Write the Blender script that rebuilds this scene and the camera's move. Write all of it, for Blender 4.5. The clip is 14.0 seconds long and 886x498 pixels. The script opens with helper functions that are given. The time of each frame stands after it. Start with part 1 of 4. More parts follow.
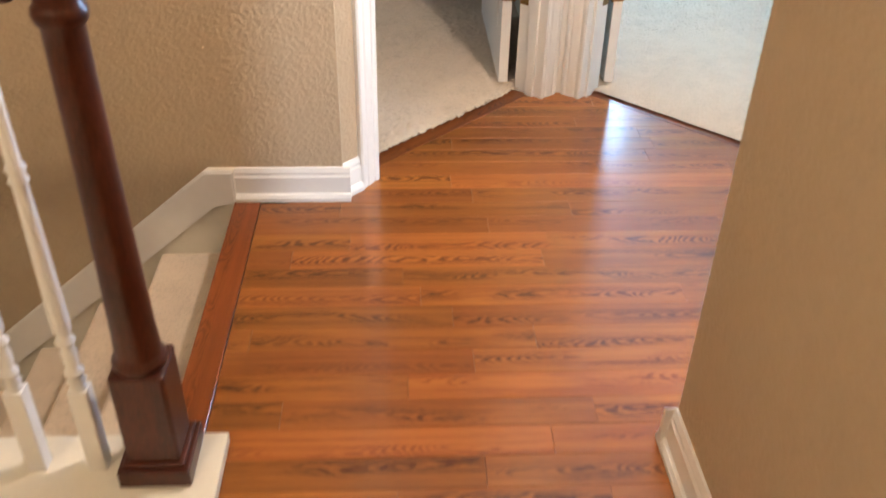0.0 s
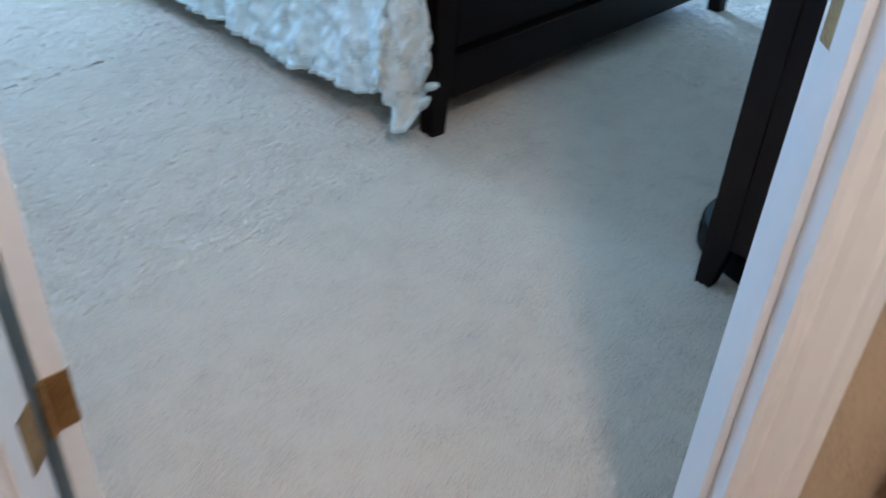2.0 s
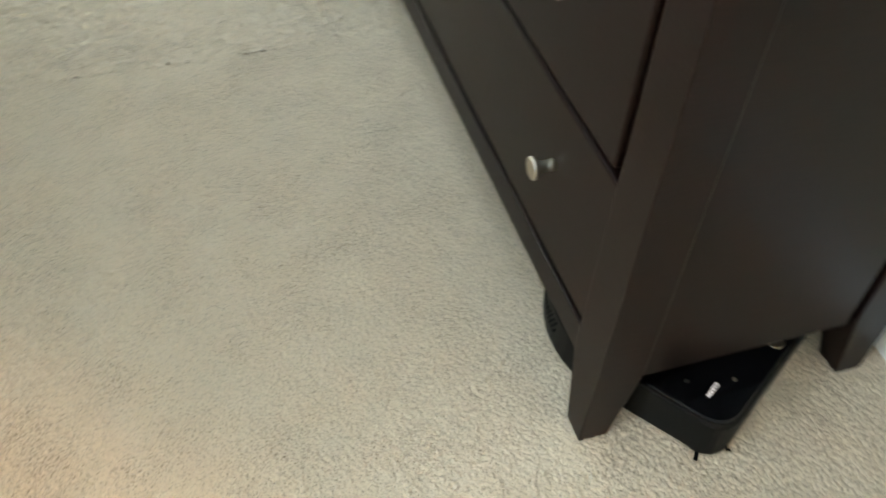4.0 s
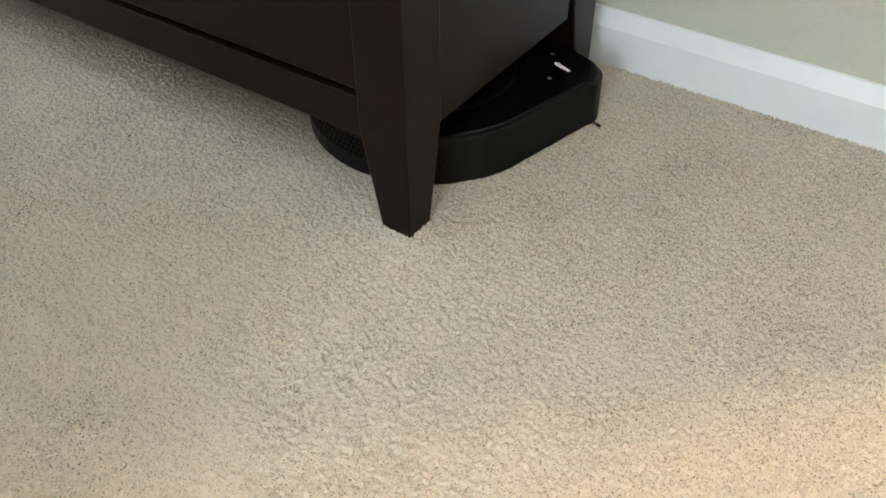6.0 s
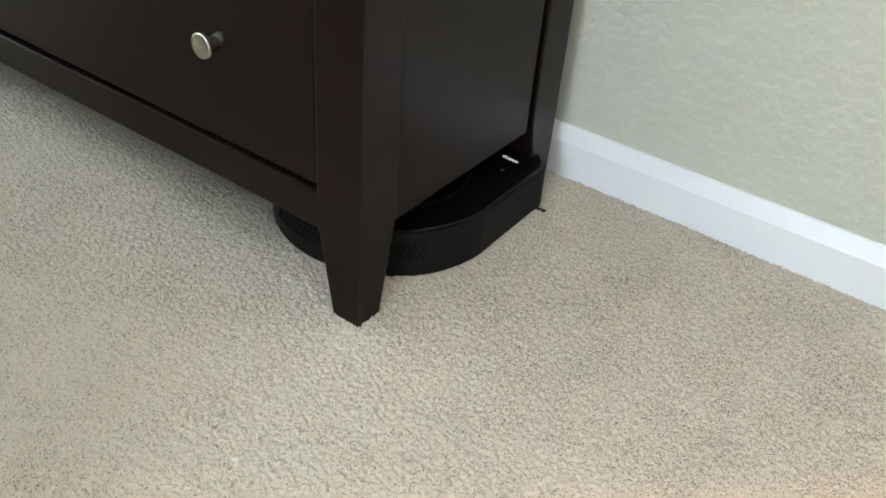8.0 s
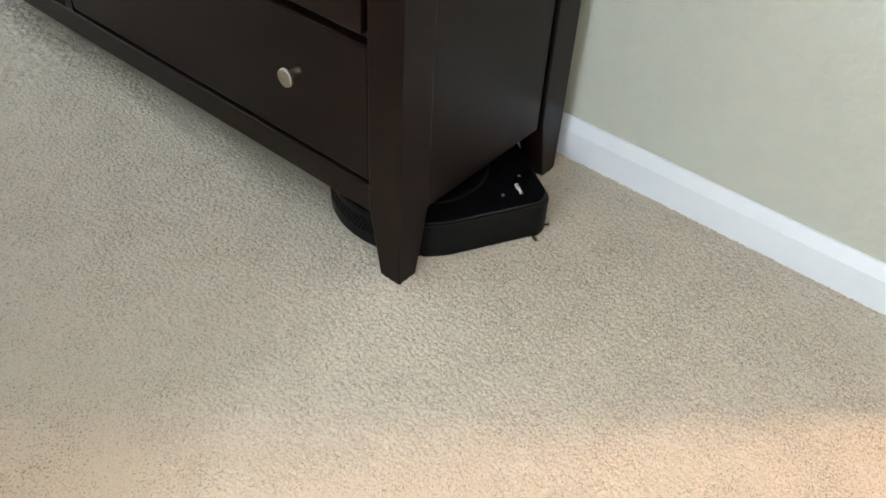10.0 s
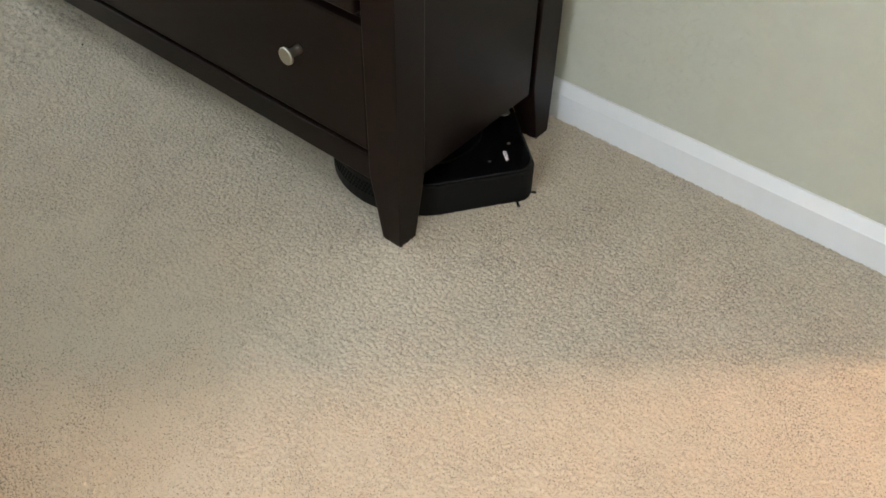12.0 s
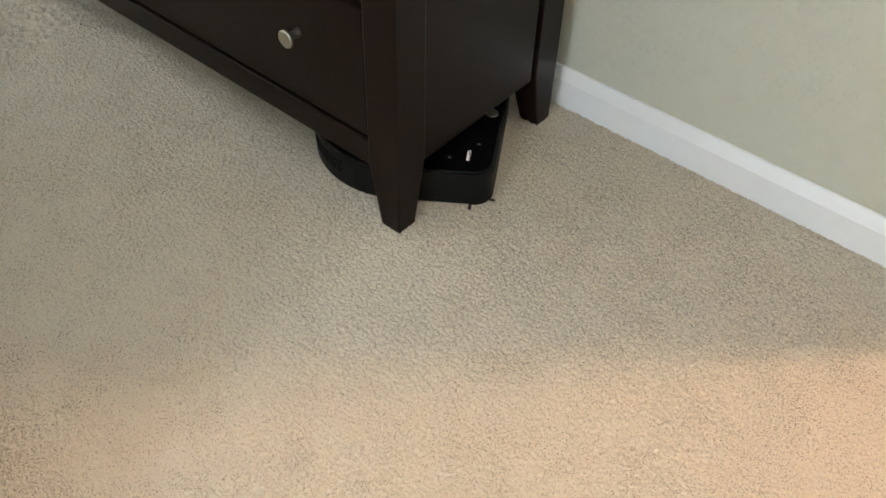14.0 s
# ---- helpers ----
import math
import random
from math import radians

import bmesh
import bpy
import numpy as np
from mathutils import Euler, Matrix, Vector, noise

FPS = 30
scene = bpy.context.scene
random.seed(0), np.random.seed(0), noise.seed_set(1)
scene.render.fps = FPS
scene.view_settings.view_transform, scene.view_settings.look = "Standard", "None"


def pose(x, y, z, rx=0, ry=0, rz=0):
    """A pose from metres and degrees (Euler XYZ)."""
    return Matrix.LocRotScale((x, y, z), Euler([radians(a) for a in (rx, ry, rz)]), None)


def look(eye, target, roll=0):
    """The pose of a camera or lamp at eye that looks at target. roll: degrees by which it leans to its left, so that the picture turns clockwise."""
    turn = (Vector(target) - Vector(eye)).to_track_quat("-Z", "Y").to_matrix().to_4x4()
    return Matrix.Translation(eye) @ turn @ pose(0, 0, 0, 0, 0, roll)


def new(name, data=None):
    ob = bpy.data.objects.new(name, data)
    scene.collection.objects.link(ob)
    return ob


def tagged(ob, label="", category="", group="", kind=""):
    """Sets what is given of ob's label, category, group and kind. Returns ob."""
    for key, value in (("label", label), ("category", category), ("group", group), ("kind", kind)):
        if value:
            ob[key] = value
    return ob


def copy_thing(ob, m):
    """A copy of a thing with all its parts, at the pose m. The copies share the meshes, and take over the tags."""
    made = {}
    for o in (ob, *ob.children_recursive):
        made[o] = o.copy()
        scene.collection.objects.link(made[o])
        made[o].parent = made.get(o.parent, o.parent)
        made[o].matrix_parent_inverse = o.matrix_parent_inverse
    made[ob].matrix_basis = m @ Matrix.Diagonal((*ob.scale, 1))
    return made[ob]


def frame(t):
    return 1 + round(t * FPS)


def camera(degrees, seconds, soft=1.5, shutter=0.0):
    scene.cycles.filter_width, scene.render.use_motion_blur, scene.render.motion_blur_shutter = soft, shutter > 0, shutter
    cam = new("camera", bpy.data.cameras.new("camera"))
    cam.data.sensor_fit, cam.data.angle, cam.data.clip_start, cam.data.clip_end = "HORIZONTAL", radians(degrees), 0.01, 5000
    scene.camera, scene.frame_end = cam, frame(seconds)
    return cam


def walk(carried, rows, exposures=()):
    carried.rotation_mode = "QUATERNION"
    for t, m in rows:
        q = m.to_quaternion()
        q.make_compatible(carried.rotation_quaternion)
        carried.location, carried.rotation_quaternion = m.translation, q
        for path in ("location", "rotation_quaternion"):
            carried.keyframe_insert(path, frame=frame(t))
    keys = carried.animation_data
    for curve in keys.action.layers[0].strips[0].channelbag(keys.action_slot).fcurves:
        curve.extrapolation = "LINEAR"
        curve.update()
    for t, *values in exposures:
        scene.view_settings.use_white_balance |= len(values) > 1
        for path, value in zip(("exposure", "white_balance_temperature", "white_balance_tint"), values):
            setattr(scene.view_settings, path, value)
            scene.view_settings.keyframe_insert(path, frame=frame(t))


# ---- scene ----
cam = camera(53.5, 14.0, soft=1.6, shutter=0.28)
PATH = [
    (0, (2.1123, 2.8836, 1.3509), (2.0286, 1.3959, 0.3420), 1.2),
    (0.3, (2.1294, 2.5308, 1.3383), (1.9719, 1.0431, 0.3375), 1.2),
    (0.5, (2.0880, 2.3094, 1.3095), (1.8594, 0.8262, 0.3150), -0.0),
    (1, (2.0034, 1.7316, 1.2681), (1.5966, 0.3051, 0.2484), 1.5),
    (1.2, (1.9584, 1.4841, 1.2492), (1.3662, 0.1323, 0.2178), 1.5),
    (1.5, (1.8315, 1.1736, 1.2447), (1.0044, -0.0315, 0.1935), 1.5),
    (1.7, (1.7451, 0.9504, 1.2285), (0.8163, -0.1701, 0.1692), 2.5),
    (1.9, (1.6209, 0.7731, 1.2303), (0.6255, -0.2826, 0.1656), 2.6),
    (2, (1.5606, 0.6831, 1.2258), (0.5076, -0.3159, 0.1620), 3.2),
    (2.2, (1.4391, 0.5067, 1.1718), (0.2448, -0.3330, 0.1188), 4.1),
    (2.5, (1.2582, 0.2781, 1.1646), (-0.0684, -0.3024, 0.0963), 3.3),
    (2.8, (1.0638, 0.0909, 1.1439), (-0.2862, -0.3744, 0.0495), 2.6),
    (3, (0.8973, -0.0108, 1.1340), (-0.4725, -0.3951, 0.0306), 2.1),
    (3.3, (0.6840, -0.1449, 1.0908), (-0.6948, -0.3951, -0.0387), 1.2),
    (3.6, (0.5301, -0.2358, 1.0521), (-0.7335, -0.2277, -0.2295), 1.8),
    (3.8, (0.4995, -0.2862, 1.0107), (-0.6858, -0.1404, -0.3357), 1.4),
    (4, (0.4653, -0.3672, 0.9657), (-0.6669, 0.0495, -0.3699), 3.8),
    (4.1, (0.4644, -0.3969, 0.9702), (-0.6129, 0.1323, -0.3708), 4.2),
    (4.2, (0.4599, -0.4311, 0.9540), (-0.5400, 0.2241, -0.3915), 5.8),
    (6.3, (0.4428, -0.5814, 0.6246), (-0.3285, 0.5553, -0.5382), 0.1),
    (6.5, (0.4500, -0.5877, 0.6345), (-0.3375, 0.5841, -0.4824), 0.6),
    (7, (0.4491, -0.5904, 0.6453), (-0.3483, 0.6345, -0.4050), 2.8),
    (7.5, (0.4770, -0.5796, 0.6525), (-0.3231, 0.6471, -0.3942), 3.6),
    (7.7, (0.4806, -0.5778, 0.6588), (-0.3078, 0.6507, -0.3951), 4.7),
    (9.8, (0.6084, -0.6903, 0.9054), (-0.2088, 0.3888, -0.2817), 4.1),
    (10, (0.6300, -0.7137, 0.9432), (-0.1845, 0.3429, -0.2646), 3.7),
    (10.5, (0.6750, -0.7380, 0.9936), (-0.1323, 0.2808, -0.2511), 2.1),
    (11, (0.6876, -0.7353, 1.0017), (-0.1152, 0.2736, -0.2547), 1.4),
    (11.5, (0.6912, -0.7353, 1.0080), (-0.1170, 0.2601, -0.2547), 0.9),
    (12, (0.6840, -0.7371, 1.0098), (-0.1143, 0.2511, -0.2655), 1.2),
    (12.5, (0.6831, -0.7326, 1.0098), (-0.1125, 0.2520, -0.2700), 1.5),
    (13, (0.6831, -0.7245, 1.0188), (-0.1026, 0.2448, -0.2781), 1.7),
    (13.5, (0.6867, -0.7245, 1.0134), (-0.0999, 0.2448, -0.2835), 1.8),
    (14, (0.6795, -0.7281, 1.0089), (-0.1026, 0.2403, -0.2907), 1.9),
]
walk(cam, [(t, look(eye, target, roll)) for t, eye, target, roll in PATH],
     exposures=[(0, 0.05, 5950, 9), (0.5, -0.1, 5600, 9), (1.0, -0.28, 5300, 10), (1.5, -0.23, 5050, 11), (2.0, -0.74, 5150, 9), (2.5, -0.68, 6300, 8), (3.0, 0.1, 7600, 13), (3.5, 0.45, 8300, 15), (4.2, 0.43, 8900, 18),
                (6.3, 0.13, 8600, 22), (7.7, 0.36, 8100, 21), (9.8, 0.31, 8200, 22), (10.5, 0.04, 8400, 23), (11.0, -0.06, 8600, 23), (14, -0.10, 9100, 23)])

# ---- light ----
world = bpy.data.worlds.new("world")
scene.world = world
world.use_nodes = True
wn = world.node_tree.nodes
sky = wn.new("ShaderNodeTexSky")
sky.sky_type = "NISHITA"
sky.sun_disc = False
sky.sun_elevation, sky.sun_rotation = radians(40), radians(30)
wn["Background"].inputs["Strength"].default_value = 0.08
world.node_tree.links.new(sky.outputs[0], wn["Background"].inputs[0])


def area(name, m, sx, sy, watts, color):
    lamp = bpy.data.lights.new(name, "AREA")
    lamp.shape, lamp.size, lamp.size_y, lamp.energy, lamp.color = "RECTANGLE", sx, sy, watts, color
    ob = new(name, lamp)
    ob.matrix_world = m
    return ob


SKY_BLUE = (0.46, 0.70, 1.0)
# daylight in the openings of the two bedroom windows and the window of the room across the hall; the side bedroom's
# window is unseen, added as fill
area("window_light", look((-2.50, -3.495, 1.00), (-2.3, 0, 0.25)), 0.70, 1.3, 460, (0.42, 0.66, 1.0))
area("window_light", look((0.75, -3.495, 1.35), (0.65, 0, 0.4)), 0.80, 1.3, 84, SKY_BLUE)
# fill lamp for the side bedroom, in a window added to hold it
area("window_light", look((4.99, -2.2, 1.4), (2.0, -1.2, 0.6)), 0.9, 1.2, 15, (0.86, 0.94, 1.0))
area("window_light", look((-0.89, 3.82, 1.45), (2.4, 0.7, 0.5)), 0.26, 1.2, 135, (0.86, 0.93, 1.0))
# first lamp inferred from shadow edges, second added to brighten the hall walls
LAMPS = ((1.41, 0.98, 104, (1.0, 0.79, 0.62)), (3.30, 3.10, 66, (1.0, 0.74, 0.46)))
for lx, ly, watts, tone in LAMPS:
    bulb = bpy.data.lights.new("ceiling_and_fill_bulb", "POINT")
    bulb.energy, bulb.color, bulb.shadow_soft_size = watts, tone, 0.06
    new("ceiling_and_fill_bulb", bulb).location = (lx, ly, 2.27)

# ---- materials ----
def material(name, color, rough=0.6, metal=0.0, vary=0.12, scale=6.0, bump=0.0, bscale=200.0, coat=0.0, spec=0.5, dark=None, stretch=(1, 1, 1), glow=None):
    """Principled surface with colour variation at two scales and a fine relief."""
    m = bpy.data.materials.new(name)
    m.use_nodes = True
    n, l = m.node_tree.nodes, m.node_tree.links
    p = n["Principled BSDF"]
    p.inputs["Roughness"].default_value = rough
    p.inputs["Metallic"].default_value = metal
    p.inputs["Coat Weight"].default_value = coat
    p.inputs["Coat Roughness"].default_value = 0.15
    p.inputs["Specular IOR Level"].default_value = spec
    tc = n.new("ShaderNodeTexCoord")
    mp = n.new("ShaderNodeMapping")
    mp.inputs["Scale"].default_value = stretch
    l.new(tc.outputs["Object"], mp.inputs["Vector"])
    a = n.new("ShaderNodeTexNoise")
    a.inputs["Scale"].default_value, a.inputs["Detail"].default_value = scale, 3
    b = n.new("ShaderNodeTexNoise")
    b.inputs["Scale"].default_value, b.inputs["Detail"].default_value = scale * 14, 4
    l.new(mp.outputs[0], a.inputs["Vector"])
    l.new(mp.outputs[0], b.inputs["Vector"])
    add = n.new("ShaderNodeMath")
    add.operation = "ADD"
    l.new(a.outputs["Fac"], add.inputs[0])
    l.new(b.outputs["Fac"], add.inputs[1])
    ramp = n.new("ShaderNodeValToRGB")
    half = n.new("ShaderNodeMath")
    half.operation = "MULTIPLY"
    half.inputs[1].default_value = 0.5
    l.new(add.outputs[0], half.inputs[0])
    l.new(half.outputs[0], ramp.inputs["Fac"])
    low = dark or tuple(c * (1 - vary) for c in color)
    high = tuple(min(1, c * (1 + vary)) for c in color)
    ramp.color_ramp.elements[0].position, ramp.color_ramp.elements[1].position = 0.36, 0.64
    ramp.color_ramp.elements[0].color, ramp.color_ramp.elements[1].color = (*low, 1), (*high, 1)
    l.new(ramp.outputs["Color"], p.inputs["Base Color"])
    if bump:
        c = n.new("ShaderNodeTexNoise")
        c.inputs["Scale"].default_value, c.inputs["Detail"].default_value = bscale, 2
        l.new(mp.outputs[0], c.inputs["Vector"])
        bp = n.new("ShaderNodeBump")
        bp.inputs["Strength"].default_value, bp.inputs["Distance"].default_value = min(1, bump), 0.002 if bump < 0.7 else 0.0045
        l.new(c.outputs["Fac"], bp.inputs["Height"])
        l.new(bp.outputs[0], p.inputs["Normal"])
    if glow:
        p.inputs["Emission Color"].default_value = (*glow[:3], 1)
        p.inputs["Emission Strength"].default_value = glow[3]
    return m


def oak(name, light, mid, dark, rough):
    """Stained oak along x: nested arches of grain, broken by fine pores, with tone and figure that differ from board to board."""
    m = bpy.data.materials.new(name)
    m.use_nodes = True
    n, l = m.node_tree.nodes, m.node_tree.links
    p = n["Principled BSDF"]
    tc, info = n.new("ShaderNodeTexCoord"), n.new("ShaderNodeObjectInfo")
    comb = n.new("ShaderNodeCombineXYZ")
    for k in range(3):
        l.new(info.outputs["Random"], comb.inputs[k])
    shift = n.new("ShaderNodeVectorMath")
    shift.operation = "MULTIPLY_ADD"
    shift.inputs[1].default_value = (37.0, 11.0, 19.0)
    l.new(comb.outputs[0], shift.inputs[0])
    l.new(tc.outputs["Object"], shift.inputs[2])
    axes = n.new("ShaderNodeSeparateXYZ")
    l.new(tc.outputs["Object"], axes.inputs[0])

    def field(scale, detail):
        mp = n.new("ShaderNodeMapping")
        mp.inputs["Scale"].default_value = scale
        l.new(shift.outputs[0], mp.inputs["Vector"])
        t = n.new("ShaderNodeTexNoise")
        t.inputs["Scale"].default_value, t.inputs["Detail"].default_value = 1.0, detail
        l.new(mp.outputs[0], t.inputs["Vector"])
        return t.outputs["Fac"]

    def calc(op, a, b=None, c=None):
        s = n.new("ShaderNodeMath")
        s.operation = op
        for k, v in enumerate((a, b, c)):
            if v is None:
                continue
            if isinstance(v, (int, float)):
                s.inputs[k].default_value = v
            else:
                l.new(v, s.inputs[k])
        return s.outputs[0]

    def step(v, lo, hi):
        s = n.new("ShaderNodeMapRange")
        s.interpolation_type = "SMOOTHSTEP"
        s.inputs["From Min"].default_value, s.inputs["From Max"].default_value = lo, hi
        l.new(v, s.inputs["Value"])
        return s.outputs["Result"]

    rnd = info.outputs["Random"]
    other = calc("FRACT", calc("MULTIPLY", rnd, 7.31))
    third = calc("FRACT", calc("MULTIPLY", rnd, 23.7))
    heart = calc("MULTIPLY_ADD", field((2.2, 0.0, 0.0), 1), 0.05, calc("MULTIPLY_ADD", other, 0.06, -0.055))
    off = calc("SUBTRACT", axes.outputs["Y"], heart)
    arch = calc("MULTIPLY", calc("MULTIPLY", off, off), 4200.0)
    along = calc("MULTIPLY_ADD", field((3.4, 9.0, 1.0), 2.5), 17.0, calc("MULTIPLY", axes.outputs["X"], calc("MULTIPLY_ADD", other, 22.0, 6.0)))
    jag = field((70.0, 260.0, 1.0), 2)
    rings = calc("ADD", calc("ADD", arch, along), calc("MULTIPLY", jag, 0.8))
    line = calc("POWER", calc("MULTIPLY_ADD", calc("SINE", calc("MULTIPLY", rings, 6.283)), 0.5, 0.5), 2.2)
    near = calc("SUBTRACT", 1.0, step(calc("ABSOLUTE", off), 0.010, 0.028))
    where = calc("MULTIPLY", step(field((3.4, 16.0, 1.0), 2), 0.38, 0.56), calc("MULTIPLY_ADD", near, 0.85, 0.15))
    figure = calc("MULTIPLY", where, step(third, -0.15, 0.6))
    pores = field((22.0, 520.0, 9.0), 2)
    streak = field((1.6, 60.0, 1.0), 3)
    grain = calc("MULTIPLY", calc("MULTIPLY", line, figure), calc("MULTIPLY_ADD", step(pores, 0.34, 0.62), 0.45, 0.62))
    fac = calc("ADD", calc("MULTIPLY", grain, 0.95), calc("ADD", calc("MULTIPLY", streak, 0.42), calc("MULTIPLY", pores, 0.22)))
    ramp = n.new("ShaderNodeValToRGB")
    e = ramp.color_ramp.elements
    e[0].position, e[0].color = 0.20, (*light, 1)
    e[1].position, e[1].color = 0.86, (*dark, 1)
    k = e.new(0.44)
    k.color = (*mid, 1)
    l.new(fac, ramp.inputs["Fac"])
    hsv = n.new("ShaderNodeHueSaturation")
    l.new(calc("MULTIPLY_ADD", calc("POWER", rnd, 1.5), 0.50, 0.76), hsv.inputs["Value"])
    l.new(calc("MULTIPLY_ADD", third, 0.009, 0.495), hsv.inputs["Hue"])
    l.new(ramp.outputs["Color"], hsv.inputs["Color"])
    l.new(hsv.outputs["Color"], p.inputs["Base Color"])
    p.inputs["Roughness"].default_value = rough
    p.inputs["Specular IOR Level"].default_value = 0.35
    p.inputs["Coat Weight"].default_value, p.inputs["Coat Roughness"].default_value = 0.30, 0.13
    bp = n.new("ShaderNodeBump")
    bp.inputs["Strength"].default_value, bp.inputs["Distance"].default_value = 0.10, 0.0005
    l.new(fac, bp.inputs["Height"])
    l.new(bp.outputs[0], p.inputs["Normal"])
    return m


def pile(name, color, shade):
    """Cut-pile carpet: tuft-sized specks with shade put into the colour of the dips, walked-on patches and loose
    fibres.
    """
    m = bpy.data.materials.new(name)
    m.use_nodes = True
    n, l = m.node_tree.nodes, m.node_tree.links
    p = n["Principled BSDF"]
    p.inputs["Roughness"].default_value = 0.95
    p.inputs["Specular IOR Level"].default_value = 0.1
    p.inputs["Sheen Weight"].default_value = 0.25
    tc = n.new("ShaderNodeTexCoord")
    facs = []
    for sc, det in ((620.0, 2), (350.0, 2), (12.0, 3), (1.7, 2)):
        t = n.new("ShaderNodeTexNoise")
        t.inputs["Scale"].default_value, t.inputs["Detail"].default_value = sc, det
        l.new(tc.outputs["Object"], t.inputs["Vector"])
        facs.append(t)

    def mix(a, b, k):
        s = n.new("ShaderNodeMath")
        s.operation = "MULTIPLY_ADD"
        s.inputs[1].default_value = k
        l.new(b, s.inputs[0])
        l.new(a, s.inputs[2])
        return s.outputs[0]

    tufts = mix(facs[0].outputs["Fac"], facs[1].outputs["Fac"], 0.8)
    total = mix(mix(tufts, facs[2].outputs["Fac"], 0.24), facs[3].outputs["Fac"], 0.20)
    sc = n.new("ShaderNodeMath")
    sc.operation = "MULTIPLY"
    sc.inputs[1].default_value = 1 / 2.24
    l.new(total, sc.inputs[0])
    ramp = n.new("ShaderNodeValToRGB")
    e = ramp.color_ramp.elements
    # low spots of the pile are coloured dark as shade between tufts
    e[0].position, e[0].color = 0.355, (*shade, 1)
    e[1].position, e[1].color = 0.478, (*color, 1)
    l.new(sc.outputs[0], ramp.inputs["Fac"])
    l.new(ramp.outputs["Color"], p.inputs["Base Color"])
    bp = n.new("ShaderNodeBump")
    bp.inputs["Strength"].default_value, bp.inputs["Distance"].default_value = 0.6, 0.003
    l.new(tufts, bp.inputs["Height"])
    l.new(bp.outputs[0], p.inputs["Normal"])
    return m


OAK = oak("stained_oak", (0.355, 0.128, 0.024), (0.220, 0.067, 0.0115), (0.092, 0.021, 0.004), 0.30)
BORDER_OAK = oak("dark_border_oak", (0.19, 0.054, 0.011), (0.125, 0.032, 0.006), (0.045, 0.010, 0.003), 0.30)
NEWEL = material("dark_newel_wood", (0.058, 0.012, 0.005), 0.34, vary=0.45, scale=3, coat=0.12, spec=0.35, stretch=(6, 6, 1))
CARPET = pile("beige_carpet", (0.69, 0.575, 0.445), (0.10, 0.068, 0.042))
TAN = material("tan_wall_paint", (0.46, 0.363, 0.245), 0.8, vary=0.03, scale=2, bump=0.8, bscale=80)
SAGE = material("sage_wall_paint", (0.53, 0.515, 0.415), 0.75, vary=0.03, scale=2, bump=0.9, bscale=75)
CEIL = material("white_ceiling", (0.8, 0.79, 0.76), 0.9, vary=0.02)
WHITE = material("white_trim_paint", (0.80, 0.79, 0.77), 0.38, vary=0.02, scale=3, bump=0.08, bscale=60)
CREAM = material("cream_paint", (0.74, 0.70, 0.60), 0.45, vary=0.03, scale=4)
ESPRESSO = material("espresso_wood", (0.0072, 0.0021, 0.0013), 0.36, vary=0.3, scale=2.2, bump=0.05, bscale=30, coat=0.0, spec=0.21, stretch=(1, 1, 9))
BLACKWOOD = material("black_brown_wood", (0.0050, 0.0026, 0.0020), 0.34, vary=0.2, scale=2.5, coat=0.0, spec=0.12, stretch=(1, 1, 7))
# near-black colour that stands in for the shade inside gaps and cases
INSIDE = material("gap_shade", (0.006, 0.005, 0.004), 0.9)
NICKEL = material("brushed_nickel", (0.56, 0.52, 0.44), 0.28, metal=1.0, vary=0.06, scale=20)
BRASS = material("aged_brass", (0.30, 0.19, 0.075), 0.42, metal=0.85, vary=0.35, scale=25)
GLOSSBLACK = material("gloss_black_plastic", (0.003, 0.003, 0.0035), 0.16, vary=0.1, spec=0.15)
GREYPLASTIC = material("charcoal_plastic", (0.0070, 0.0066, 0.0060), 0.48, spec=0.12, vary=0.08, scale=12, bump=0.05, bscale=300)
RUBBER = material("black_rubber", (0.0025, 0.0025, 0.0025), 0.8, spec=0.1)
LETTER = material("lit_white_letters", (0.8, 0.8, 0.85), 0.5, glow=(0.9, 0.93, 1.0, 0.5))
BLUEGLOW = material("blue_light_ring", (0.02, 0.03, 0.3), 0.4, glow=(0.015, 0.03, 1.0, 1.3))
QUILT = material("quilted_cotton", (0.68, 0.71, 0.68), 0.9, vary=0.1, scale=17, bump=1.0, bscale=60, dark=(0.34, 0.35, 0.31))
